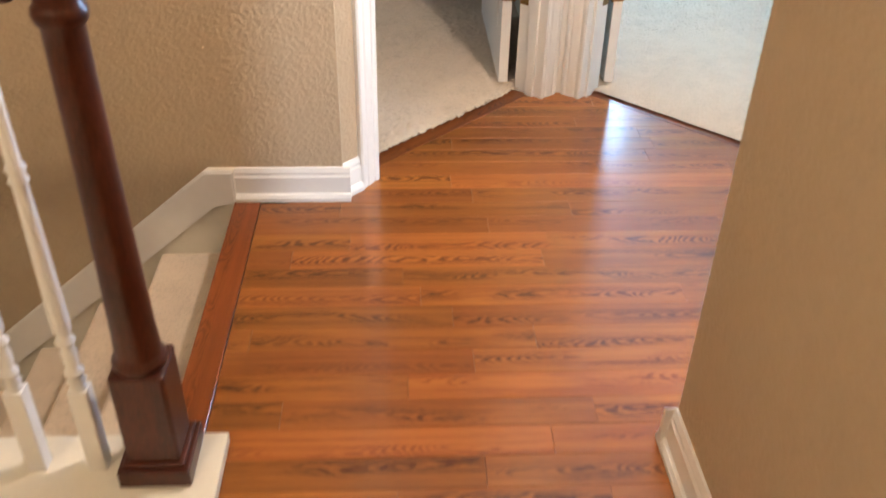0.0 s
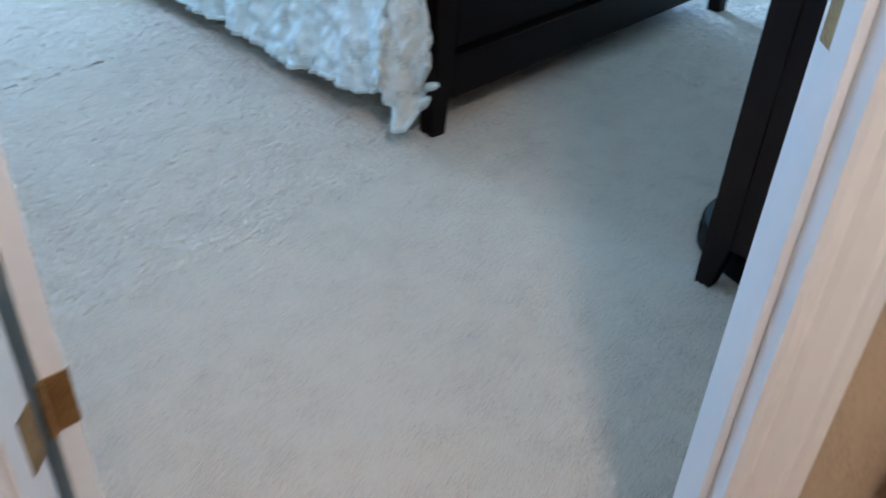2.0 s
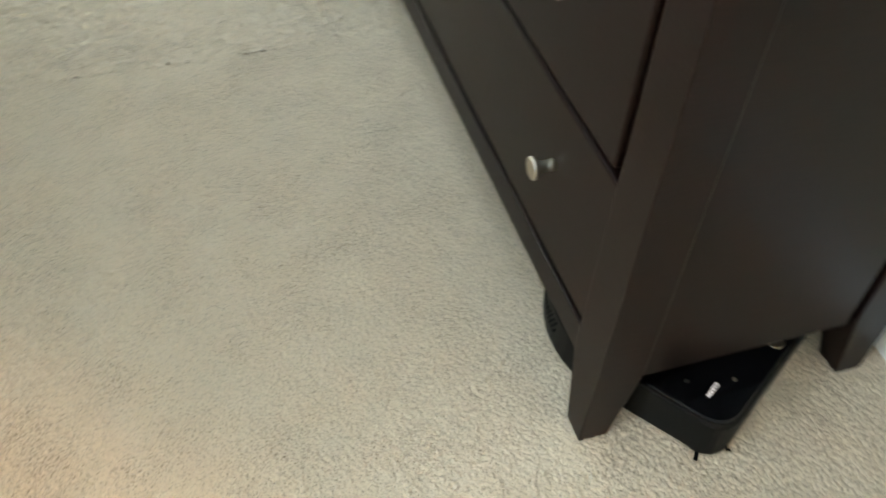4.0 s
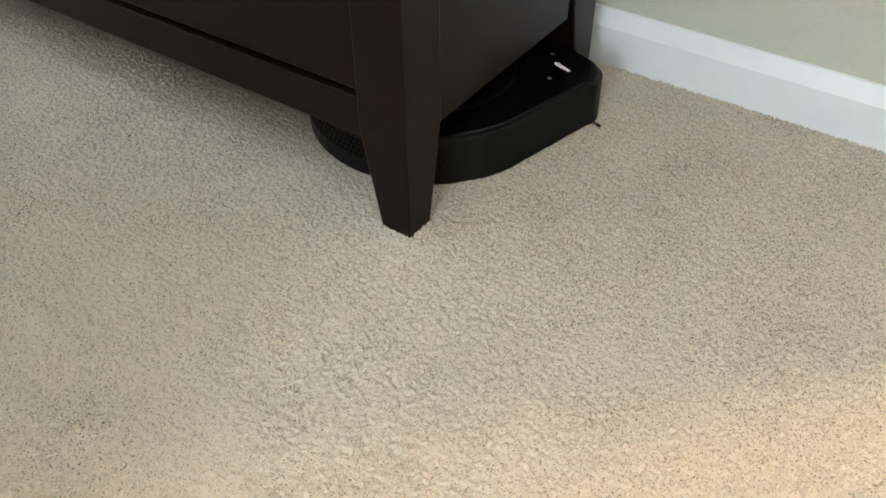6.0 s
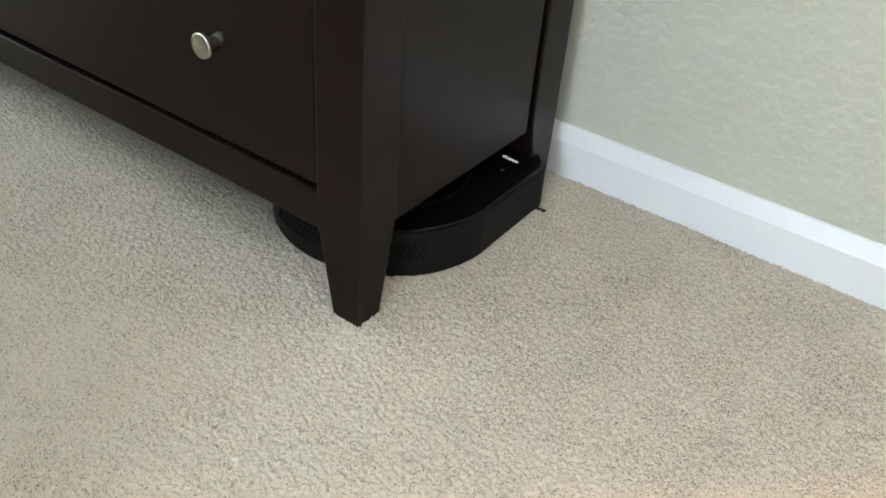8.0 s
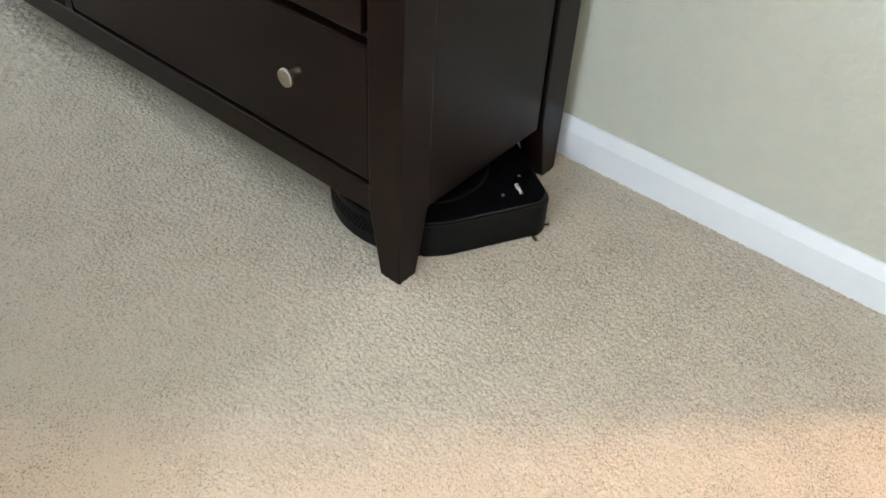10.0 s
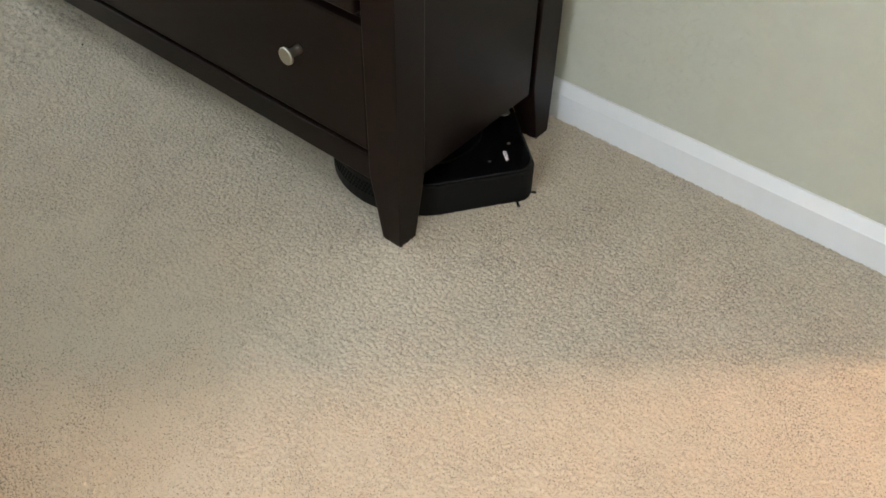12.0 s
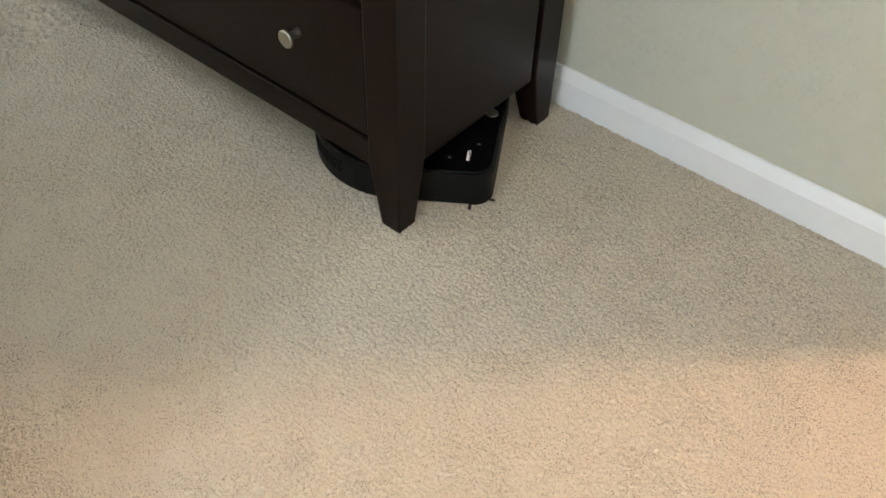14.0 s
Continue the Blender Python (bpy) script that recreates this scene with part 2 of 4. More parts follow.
def printed(name, ground, motif, ring):
    """Printed cotton: scattered round motifs, each a soft core with a broken ring of dashes, on a mottled ground."""
    m = material(name, ground, 0.9, vary=0.10, scale=17, bump=0.9, bscale=70)
    n, l = m.node_tree.nodes, m.node_tree.links
    p = n["Principled BSDF"]
    base = p.inputs["Base Color"].links[0].from_socket
    tc = n.new("ShaderNodeTexCoord")
    flat = n.new("ShaderNodeMapping")
    flat.inputs["Scale"].default_value = (0.0, 1.0, 1.0)
    l.new(tc.outputs["Object"], flat.inputs["Vector"])
    cell = n.new("ShaderNodeTexVoronoi")
    cell.inputs["Scale"].default_value, cell.inputs["Randomness"].default_value = 26.0, 0.8
    l.new(flat.outputs[0], cell.inputs["Vector"])
    dash = n.new("ShaderNodeTexNoise")
    dash.inputs["Scale"].default_value = 210.0
    l.new(flat.outputs[0], dash.inputs["Vector"])
    for stops, tint in ((((0.0, 0.75), (0.16, 0.5), (0.24, 0.0)), motif), (((0.24, 0.0), (0.33, 0.5), (0.42, 0.0)), ring)):
        ramp = n.new("ShaderNodeValToRGB")
        e = ramp.color_ramp.elements
        while len(e) < len(stops):
            e.new(0.5)
        for k, (at, v) in enumerate(stops):
            e[k].position, e[k].color = at, (v, v, v, 1)
        l.new(cell.outputs["Distance"], ramp.inputs["Fac"])
        cut = n.new("ShaderNodeMath")
        cut.operation = "MULTIPLY"
        soft = n.new("ShaderNodeMapRange")
        soft.inputs["From Min"].default_value, soft.inputs["From Max"].default_value = 0.40, 0.58
        l.new(dash.outputs["Fac"], soft.inputs["Value"])
        l.new(ramp.outputs["Color"], cut.inputs[0])
        l.new(soft.outputs["Result"], cut.inputs[1])
        mix = n.new("ShaderNodeMix")
        mix.data_type = "RGBA"
        l.new(cut.outputs[0], mix.inputs[0])
        l.new(base, mix.inputs[6])
        mix.inputs[7].default_value = (*tint, 1)
        base = mix.outputs[2]
    l.new(base, p.inputs["Base Color"])
    return m


PRINT = printed("printed_beige_cotton", (0.60, 0.55, 0.47), (0.30, 0.28, 0.22), (0.12, 0.12, 0.12))
PALEPRINT = printed("printed_pale_cotton", (0.66, 0.71, 0.70), (0.36, 0.38, 0.38), (0.22, 0.24, 0.25))
GREEN = material("green_fabric", (0.015, 0.17, 0.02), 0.85, vary=0.2, scale=9, bump=0.3, bscale=400)
OLIVE = material("yellow_green_mesh", (0.22, 0.20, 0.03), 0.85, vary=0.2, scale=14, bump=0.4, bscale=500)
ORANGE = material("orange_trim", (0.45, 0.07, 0.02), 0.8, vary=0.1)
STOOL = material("tan_stool_wood", (0.30, 0.16, 0.11), 0.5, vary=0.12, scale=8)
PINK = material("dull_pink_cloth", (0.22, 0.05, 0.07), 0.85, vary=0.2, scale=10)
DARKCLOTH = material("dark_cloth", (0.02, 0.02, 0.022), 0.85, vary=0.2, scale=10)
SHADE = material("frosted_glass_shade", (0.9, 0.85, 0.75), 0.5, glow=(1.0, 0.75, 0.48, 2.0))


# ---- mesh helpers ----
def link(name, bm, mat, parent=None, label="", smooth=False):
    bmesh.ops.recalc_face_normals(bm, faces=bm.faces)
    me = bpy.data.meshes.new(name)
    bm.to_mesh(me)
    bm.free()
    me.materials.append(mat)
    if smooth:
        me.polygons.foreach_set("use_smooth", [True] * len(me.polygons))
    ob = new(name, me)
    if parent:
        ob.parent = parent
    if label:
        ob["label"] = label
    return ob


def part(name, bm, mat, parent, label="", smooth=False):
    return link(name, bm, mat, parent, label, smooth)


def empty(name, m=None):
    ob = new(name)
    ob.empty_display_size = 0.1
    if m:
        ob.matrix_world = m
    return ob


def box(x0, x1, y0, y1, z0, z1, bevel=0.0, seg=2, bm=None, m=None):
    bm = bm or bmesh.new()
    mid = Vector(((x0 + x1) / 2, (y0 + y1) / 2, (z0 + z1) / 2))
    mm = Matrix.Translation(mid) @ Matrix.Diagonal((abs(x1 - x0), abs(y1 - y0), abs(z1 - z0), 1))
    if m:
        mm = m @ mm
    r = bmesh.ops.create_cube(bm, size=1, matrix=mm)
    if bevel:
        edges = list({e for v in r["verts"] for e in v.link_edges})
        bmesh.ops.bevel(bm, geom=edges, offset=bevel, segments=seg, profile=0.5, affect="EDGES")
    return bm


def prism(points, z0, z1, bm=None):
    """A flat outline raised from z0 to z1."""
    bm = bm or bmesh.new()
    lo = [bm.verts.new((x, y, z0)) for x, y in points]
    hi = [bm.verts.new((x, y, z1)) for x, y in points]
    n = len(points)
    bm.faces.new(lo[::-1])
    bm.faces.new(hi)
    for i in range(n):
        bm.faces.new((lo[i], lo[(i + 1) % n], hi[(i + 1) % n], hi[i]))
    return bm


def lathe(profile, steps=24, bm=None, m=None):
    """A turned form: profile of (radius, height) round z."""
    bm = bm or bmesh.new()
    rings = []
    for r, z in profile:
        ring = []
        for i in range(steps):
            a = 2 * math.pi * i / steps
            v = Vector((r * math.cos(a), r * math.sin(a), z))
            ring.append(bm.verts.new(m @ v if m else v))
        rings.append(ring)
    for a, b in zip(rings, rings[1:]):
        for i in range(steps):
            j = (i + 1) % steps
            bm.faces.new((a[i], a[j], b[j], b[i]))
    bm.faces.new(rings[0][::-1])
    bm.faces.new(rings[-1])
    return bm


def sweep(profile, p0, p1, side):
    """Moulding: profile of (out, up) drawn from p0 to p1 on the floor, standing out to the given side."""
    bm = bmesh.new()
    p0, p1, side = Vector(p0), Vector(p1), Vector(side).normalized()
    a = [bm.verts.new(p0 + side * o + Vector((0, 0, u))) for o, u in profile]
    b = [bm.verts.new(p1 + side * o + Vector((0, 0, u))) for o, u in profile]
    n = len(profile)
    for i in range(n):
        j = (i + 1) % n
        bm.faces.new((a[i], a[j], b[j], b[i]))
    bm.faces.new(a[::-1])
    bm.faces.new(b)
    return bm


def frame_at(o, u, n):
    """Local x along the wall, y into the wall (away from the hall), z up."""
    u, n = Vector((*u, 0)).normalized(), Vector((*n, 0)).normalized()
    m = Matrix.Identity(4)
    for k, col in enumerate((u, -n, Vector((0, 0, 1)))):
        for r in range(3):
            m[r][k] = col[r]
    m.translation = Vector((*o, 0))
    return m


def moved(bm, m):
    bmesh.ops.transform(bm, matrix=m, verts=bm.verts)
    return bm


# ---- the large structure ----
def structure(name, bm, mat, label="", smooth=False):
    return tagged(link(name, bm, mat, None, label, smooth), kind="structure")


CORNER = (1.525, -0.153)
D = math.sqrt(0.5)
RIGHT = frame_at(CORNER, (-D, D), (D, D))
LEFT = frame_at(CORNER, (D, D), (-D, D))
SIDE = frame_at((0.779, 0.614), (0, 1), (1, 0))
TOP = 2.44
CASING = [(0.0, 0.0), (0.0, 0.008), (0.007, 0.012), (0.018, 0.011), (0.022, 0.008), (0.030, 0.013), (0.050, 0.017), (0.058, 0.015), (0.064, 0.019), (0.074, 0.019), (0.079, 0.014), (0.079, 0.0)]
BASE = [(0.0, 0.0), (0.0135, 0.0), (0.0135, 0.058), (0.0120, 0.0615), (0.0115, 0.063), (0.0062, 0.077), (0.0045, 0.0805), (0.0, 0.081)]
HALLBASE = [(0.0, -0.006), (0.026, -0.006), (0.026, 0.006), (0.020, 0.016), (0.013, 0.019), (0.013, 0.070), (0.009, 0.078), (0.010, 0.084), (0.005, 0.098), (0.0, 0.100)]


def doorway(tag, m, s0, s1, a, b, depth, mats, high=2.06):
    """A wall with a cased opening from s0 to s1: two paint layers, jambs, stops and mitred casing on the hall side."""
    w0 = 0.018
    mid = (w0 + depth) / 2
    for layer, (y0, y1) in enumerate(((w0, mid), (mid, depth))):
        bm = bmesh.new()
        box(a, s0 - 0.018, y0, y1, -0.02, TOP, bm=bm)
        box(s1 + 0.018, b, y0, y1, -0.02, TOP, bm=bm)
        box(s0 - 0.018, s1 + 0.018, y0, y1, high + 0.018, TOP, bm=bm)
        structure("wall_" + tag + ("_hall", "_room")[layer], moved(bm, m), mats[layer])
    for x0, x1 in ((s0 - 0.018, s0), (s1, s1 + 0.018)):
        structure("trim", moved(box(x0, x1, 0.014, depth + 0.004, -0.015, high), m), WHITE, "white painted door jamb board")
    structure("trim", moved(box(s0 - 0.018, s1 + 0.018, 0.014, depth + 0.004, high, high + 0.018), m), WHITE, "white painted head jamb")
    for x0, x1 in ((s0, s0 + 0.011), (s1 - 0.011, s1)):
        structure("trim", moved(box(x0, x1, 0.045, 0.082, -0.012, high, 0.002), m), WHITE, "white painted door stop strip")
    for edge, way in ((s0 + 0.001, -1), (s1 - 0.001, 1)):
        bm = bmesh.new()
        lo = [bm.verts.new((edge + way * o, w0 - h, -0.008)) for o, h in CASING]
        hi = [bm.verts.new((edge + way * o, w0 - h, high + o)) for o, h in CASING]
        n = len(CASING)
        for i in range(n):
            bm.faces.new((lo[i], lo[(i + 1) % n], hi[(i + 1) % n], hi[i]))
        bm.faces.new(lo)
        bm.faces.new(hi)
        structure("trim", moved(bm, m), WHITE, "white moulded door casing")
    bm = box(s0 - 0.078, s1 + 0.078, 0.0, w0, high + 0.001, high + 0.079, 0.003)
    structure("trim", moved(bm, m), WHITE, "white moulded head casing")


doorway("bedroom", RIGHT, 0.0905, 0.910, -0.02, 1.10, 0.130, (TAN, SAGE))
doorway("nursery", LEFT, 0.0877, 0.917, -0.02, 1.083, 0.130, (TAN, TAN))
doorway("side", SIDE, 0.078, 0.84, 0.0, 1.01, 0.130, (TAN, TAN))


# painted filler where the two casings meet in the corner
bm = prism([(CORNER[0] + x, CORNER[1] + y) for x, y in ((-0.0190, -0.0010), (-0.0304, -0.0140), (0.0283, -0.0160), (0.0170, -0.0030))], -0.008, 2.13)
structure("trim", bm, WHITE, "white painted strip between two door casings")


def wall(name, x0, x1, y0, y1, mat, z0=-0.02, z1=TOP):
    return structure(name, box(x0, x1, y0, y1, z0, z1), mat)


wall("wall_north", -3.4, 0.735, 0.468, 0.600, SAGE)
wall("wall_partition", 1.475, 1.575, -3.5, -0.235, SAGE)
wall("wall_west", -3.52, -3.4, -3.62, 0.60, SAGE)
wall("wall_stair", 2.285, 5.0, 0.48, 0.602, TAN, z0=-2.6)
wall("wall_hall_end", 0.60, 0.70, 1.622, 1.75, TAN)
wall("wall_hall_end", 0.70, 1.43, 1.622, 1.75, TAN, z0=2.10)
wall("wall_hall_west", 1.43, 1.559, 1.622, 4.8, TAN)
wall("wall_hall_south", -0.9, 5.0, 4.8, 4.92, TAN)
# end wall, with an opening added for the side bedroom's fill lamp
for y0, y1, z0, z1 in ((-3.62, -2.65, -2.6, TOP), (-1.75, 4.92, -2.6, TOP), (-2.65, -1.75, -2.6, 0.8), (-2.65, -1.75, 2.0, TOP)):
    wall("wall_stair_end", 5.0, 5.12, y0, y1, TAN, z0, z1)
wall("wall_far_room", -0.9, -0.8, 0.60, 1.622, TAN)
for y0, y1, z0, z1 in ((1.75, 3.67, -0.02, TOP), (3.97, 4.8, -0.02, TOP), (3.67, 3.97, -0.02, 0.85), (3.67, 3.97, 2.05, TOP)):
    wall("wall_across_hall", -1.02, -0.90, y0, y1, TAN, z0, z1)
wall("wall_side_room", -1.02, 0.60, 1.622, 1.75, TAN)
# the outer wall behind the beds' head, with two window openings
for x0, x1, z0, z1 in ((-3.4, -2.85, -0.02, TOP), (-2.15, 0.35, -0.02, TOP), (1.15, 5.0, -0.02, TOP), (-2.85, -2.15, -0.02, 0.35), (-2.85, -2.15, 1.65, TOP), (0.35, 1.15, -0.02, 0.7), (0.35, 1.15, 2.0, TOP)):
    wall("wall_south", x0, x1, -3.62, -3.5, SAGE, z0, z1)


def window(k, x, half, z0, label="white window frame in the bedroom outer wall"):
    """Sash frame with a middle bar each way, 1.3 m high."""
    bm = bmesh.new()
    for a in (x - half, x - 0.02, x + half - 0.04):
        box(a, a + 0.04, -3.58, -3.54, z0, z0 + 1.3, bm=bm)
    for z in (z0, z0 + 0.63, z0 + 1.26):
        box(x - half, x + half, -3.585, -3.535, z, z + 0.04, bm=bm)
    structure("window_%d" % k, bm, WHITE, label)


window(1, -2.50, 0.35, 0.35)
window(2, 0.75, 0.40, 0.70)
bm = bmesh.new()
box(-3.6, 5.12, -3.62, 5.0, TOP, TOP + 0.1, bm=bm)
structure("ceiling", bm, CEIL, "flat white ceiling")

# wooden landing and hall boards rest on this slab
bm = bmesh.new()
prism([(-0.8, 0.605), (0.772, 0.606), (1.5185, -0.30), (2.30, 0.5), (2.30, 0.61), (2.605, 0.61), (2.605, 1.585), (2.46, 1.585), (2.46, 4.8), (-0.9, 4.8), (-0.9, 0.6)], -0.20, -0.016, bm)
structure("floor_base", bm, INSIDE, "subfloor under the boards, gap shade in its colour")
bm = bmesh.new()
prism([(2.46, 1.585), (5.0, 1.585), (5.0, 4.8), (2.46, 4.8)], -0.20, -0.016, bm)
structure("floor_landing", bm, CREAM)
structure("floor_side_room", box(-0.9, 1.43, 1.752, 4.8, -0.0158, -0.004), CREAM)


def base_run(p0, p1, side, profile=BASE):
    structure("baseboard", sweep(profile, (*p0, 0), (*p1, 0), (*side, 0)), WHITE, "white moulded baseboard")


base_run((-3.4, 0.468), (0.72, 0.468), (0, -1))
for m, s0, s1 in ((RIGHT, 0.989, 1.085), (LEFT, 0.996, 1.085)):
    a, b = m @ Vector((s0, 0.018, 0)), m @ Vector((s1, 0.018, 0))
    base_run(a.xy, b.xy, -(m.to_3x3() @ Vector((0, 1, 0))).xy, HALLBASE)
base_run((2.262, 0.602), (2.60, 0.602), (0, 1), HALLBASE)
base_run((1.559, 1.620), (1.559, 4.8), (1, 0), HALLBASE)
base_run((1.43, 1.622), (1.585, 1.622), (0, -1), HALLBASE)
# sloping skirt of the stair
bm = bmesh.new()
outline = [(2.60, 0.100), (2.676, 0.100), (4.9, -1.75), (4.9, -2.08), (2.64, -0.19), (2.60, -0.19)]
f = [bm.verts.new((x, 0.618, z)) for x, z in outline]
g = [bm.verts.new((x, 0.600, z)) for x, z in outline]
bm.faces.new(f)
bm.faces.new(g[::-1])
for i in range(len(f)):
    j = (i + 1) % len(f)
    bm.faces.new((f[i], f[j], g[j], g[i]))
structure("baseboard", bm, CREAM, "cream string board beside the stair")
bm = bmesh.new()
outline = [(2.601, 0.099), (2.684, 0.099), (4.9, -1.742), (4.9, -1.885), (2.667, -0.012), (2.601, -0.012)]
f = [bm.verts.new((x, 0.630, z)) for x, z in outline]
g = [bm.verts.new((x, 0.616, z)) for x, z in outline]
bm.faces.new(f)
bm.faces.new(g[::-1])
for i in range(len(f)):
    j = (i + 1) % len(f)
    bm.faces.new((f[i], f[j], g[j], g[i]))
bmesh.ops.bevel(bm, geom=[e for e in bm.edges if e.verts[0].co.y > 0.625 and e.verts[1].co.y > 0.625], offset=0.005, segments=2, affect="EDGES")
structure("trim", bm, WHITE, "white sloping skirt band along the stair")
# the room across the hall has an unseen window, inferred from the light edge on the stair wall; the side bedroom's is
# added to house its fill lamp
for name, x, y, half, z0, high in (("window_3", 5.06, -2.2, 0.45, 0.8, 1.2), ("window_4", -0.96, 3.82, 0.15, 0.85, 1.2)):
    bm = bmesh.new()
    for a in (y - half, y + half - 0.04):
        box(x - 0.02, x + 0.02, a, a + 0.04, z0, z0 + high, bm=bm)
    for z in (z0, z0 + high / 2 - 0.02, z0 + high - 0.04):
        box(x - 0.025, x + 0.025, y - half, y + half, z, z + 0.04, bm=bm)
    structure(name, bm, WHITE, "white frame of an unseen window in an outer wall")


# ---- carpet ----
def sheet(name, x0, x1, y0, y1, step, keep, amp, z, mat, seed):
    """A pile surface as one grid; keep says which corners stay."""
    rng = np.random.default_rng(seed)
    xs, ys = np.arange(x0, x1 + step / 2, step), np.arange(y0, y1 + step / 2, step)
    nx, ny = len(xs), len(ys)
    gx, gy = np.meshgrid(xs, ys)
    h = rng.normal(0, 1, (ny, nx))
    c = rng.normal(0, 1, (ny // 3 + 2, nx // 3 + 2)).repeat(3, 0).repeat(3, 1)[:ny, :nx]
    c = (c + np.roll(c, 1, 0) + np.roll(c, 1, 1) + np.roll(c, (1, 1), (0, 1))) / 3
    co = np.stack([gx + rng.normal(0, step * 0.25, gx.shape), gy + rng.normal(0, step * 0.25, gx.shape), z + amp * (h * 1.05 + c * 0.08)], -1).reshape(-1, 3)
    ok = keep(gx, gy).reshape(-1)
    i = np.arange(nx * ny).reshape(ny, nx)
    quad = np.stack([i[:-1, :-1], i[:-1, 1:], i[1:, 1:], i[1:, :-1]], -1).reshape(-1, 4)
    quad = quad[ok[quad].all(1)]
    me = bpy.data.meshes.new(name)
    me.vertices.add(len(co))
    me.vertices.foreach_set("co", co.astype(np.float32).ravel())
    me.loops.add(quad.size)
    me.loops.foreach_set("vertex_index", quad.astype(np.int32).ravel())
    me.polygons.add(len(quad))
    me.polygons.foreach_set("loop_start", np.arange(0, quad.size, 4, dtype=np.int32))
    me.update(calc_edges=True)
    me.polygons.foreach_set("use_smooth", [True] * len(quad))
    me.materials.append(mat)
    return tagged(new(name, me), kind="structure")


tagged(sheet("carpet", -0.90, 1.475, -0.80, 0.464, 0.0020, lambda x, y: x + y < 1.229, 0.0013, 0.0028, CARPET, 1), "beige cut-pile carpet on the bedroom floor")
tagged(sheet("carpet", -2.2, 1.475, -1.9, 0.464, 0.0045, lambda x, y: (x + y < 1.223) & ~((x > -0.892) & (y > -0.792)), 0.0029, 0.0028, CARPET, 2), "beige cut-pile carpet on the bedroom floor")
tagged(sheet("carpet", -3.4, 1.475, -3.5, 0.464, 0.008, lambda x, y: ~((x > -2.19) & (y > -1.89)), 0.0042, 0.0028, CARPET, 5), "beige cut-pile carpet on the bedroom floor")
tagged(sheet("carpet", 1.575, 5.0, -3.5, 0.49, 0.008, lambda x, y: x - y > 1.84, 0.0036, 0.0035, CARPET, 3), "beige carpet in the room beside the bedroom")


# ---- stair and balustrade ----
stair = tagged(empty("staircase", pose(2.605, 0.62, 0)), "beige carpeted stair going down beside the landing", "staircase")
for k in range(1, 9):
    bm = box(0.225 * (k - 1) - 0.02, 0.225 * k + 0.02, 0, 0.96, -0.185 * k - 0.185, -0.185 * k, 0.012)
    part("step", bm, CARPET, stair)
curb = tagged(link("stair_curb", box(2.472, 4.9, 1.580, 1.95, -0.02, 0.018, 0.004), CREAM), "cream painted curb along the open side of the stair", "curb")
pit = structure("wall_under_stair", box(2.53, 5.0, 1.585, 1.66, -2.6, -0.021), CREAM)
newel = tagged(empty("newel_post", pose(2.588, 1.655, 0.018)), "dark red-brown turned wooden newel post standing on a cream curb", "newel post")
bm = box(-0.068, 0.068, -0.068, 0.068, 0, 0.042, 0.004)
box(-0.059, 0.059, -0.059, 0.059, 0.042, 0.052, 0.004, bm=bm)
part("plinth", bm, NEWEL, newel)
part("block", box(-0.050, 0.050, -0.050, 0.050, 0.05, 0.262, 0.007), NEWEL, newel)
part("shaft", lathe([(0.046, 0.258), (0.049, 0.266), (0.049, 0.276), (0.043, 0.283), (0.041, 0.292), (0.039, 0.34), (0.036, 0.48), (0.033, 0.66), (0.0315, 0.86), (0.0315, 0.890), (0.038, 0.898), (0.040, 0.908), (0.038, 0.918), (0.032, 0.926), (0.035, 0.940), (0.037, 0.965)], 28), NEWEL, newel, smooth=True)
part("cap_block", box(-0.044, 0.044, -0.044, 0.044, 0.960, 1.16, 0.006), NEWEL, newel)


def baluster(x):
    b = tagged(empty("baluster", pose(x, 1.658, 0.018)), "white turned wooden baluster on a cream curb", "baluster", "balusters of the stair rail")
    part("foot_block", box(-0.018, 0.018, -0.018, 0.018, -0.002, 0.203, 0.003), WHITE, b)
    prof = [(0.015, 0.201), (0.016, 0.207), (0.011, 0.213), (0.0175, 0.221), (0.011, 0.230), (0.0175, 0.239), (0.018, 0.245), (0.011, 0.253), (0.0145, 0.268), (0.015, 0.290), (0.011, 0.302), (0.0175, 0.311), (0.018, 0.316), (0.011, 0.325), (0.0165, 0.340), (0.017, 0.355), (0.0155, 0.45), (0.013, 0.60), (0.0125, 0.632), (0.017, 0.640), (0.0125, 0.650), (0.017, 0.662), (0.012, 0.672), (0.011, 0.74), (0.0105, 0.93)]
    part("turned_shaft", lathe(prof, 18), WHITE, b, smooth=True)
    return b


first = baluster(2.710)
for x in (2.826, 2.942, 3.058, 3.174):
    copy_thing(first, pose(x, 1.658, 0.018))
bm = bmesh.new()
box(2.635, 4.9, 1.627, 1.689, 0.945, 1.0, 0.014, 3, bm=bm)
tagged(link("handrail", bm, NEWEL), "dark red-brown wooden handrail over white balusters", "handrail")


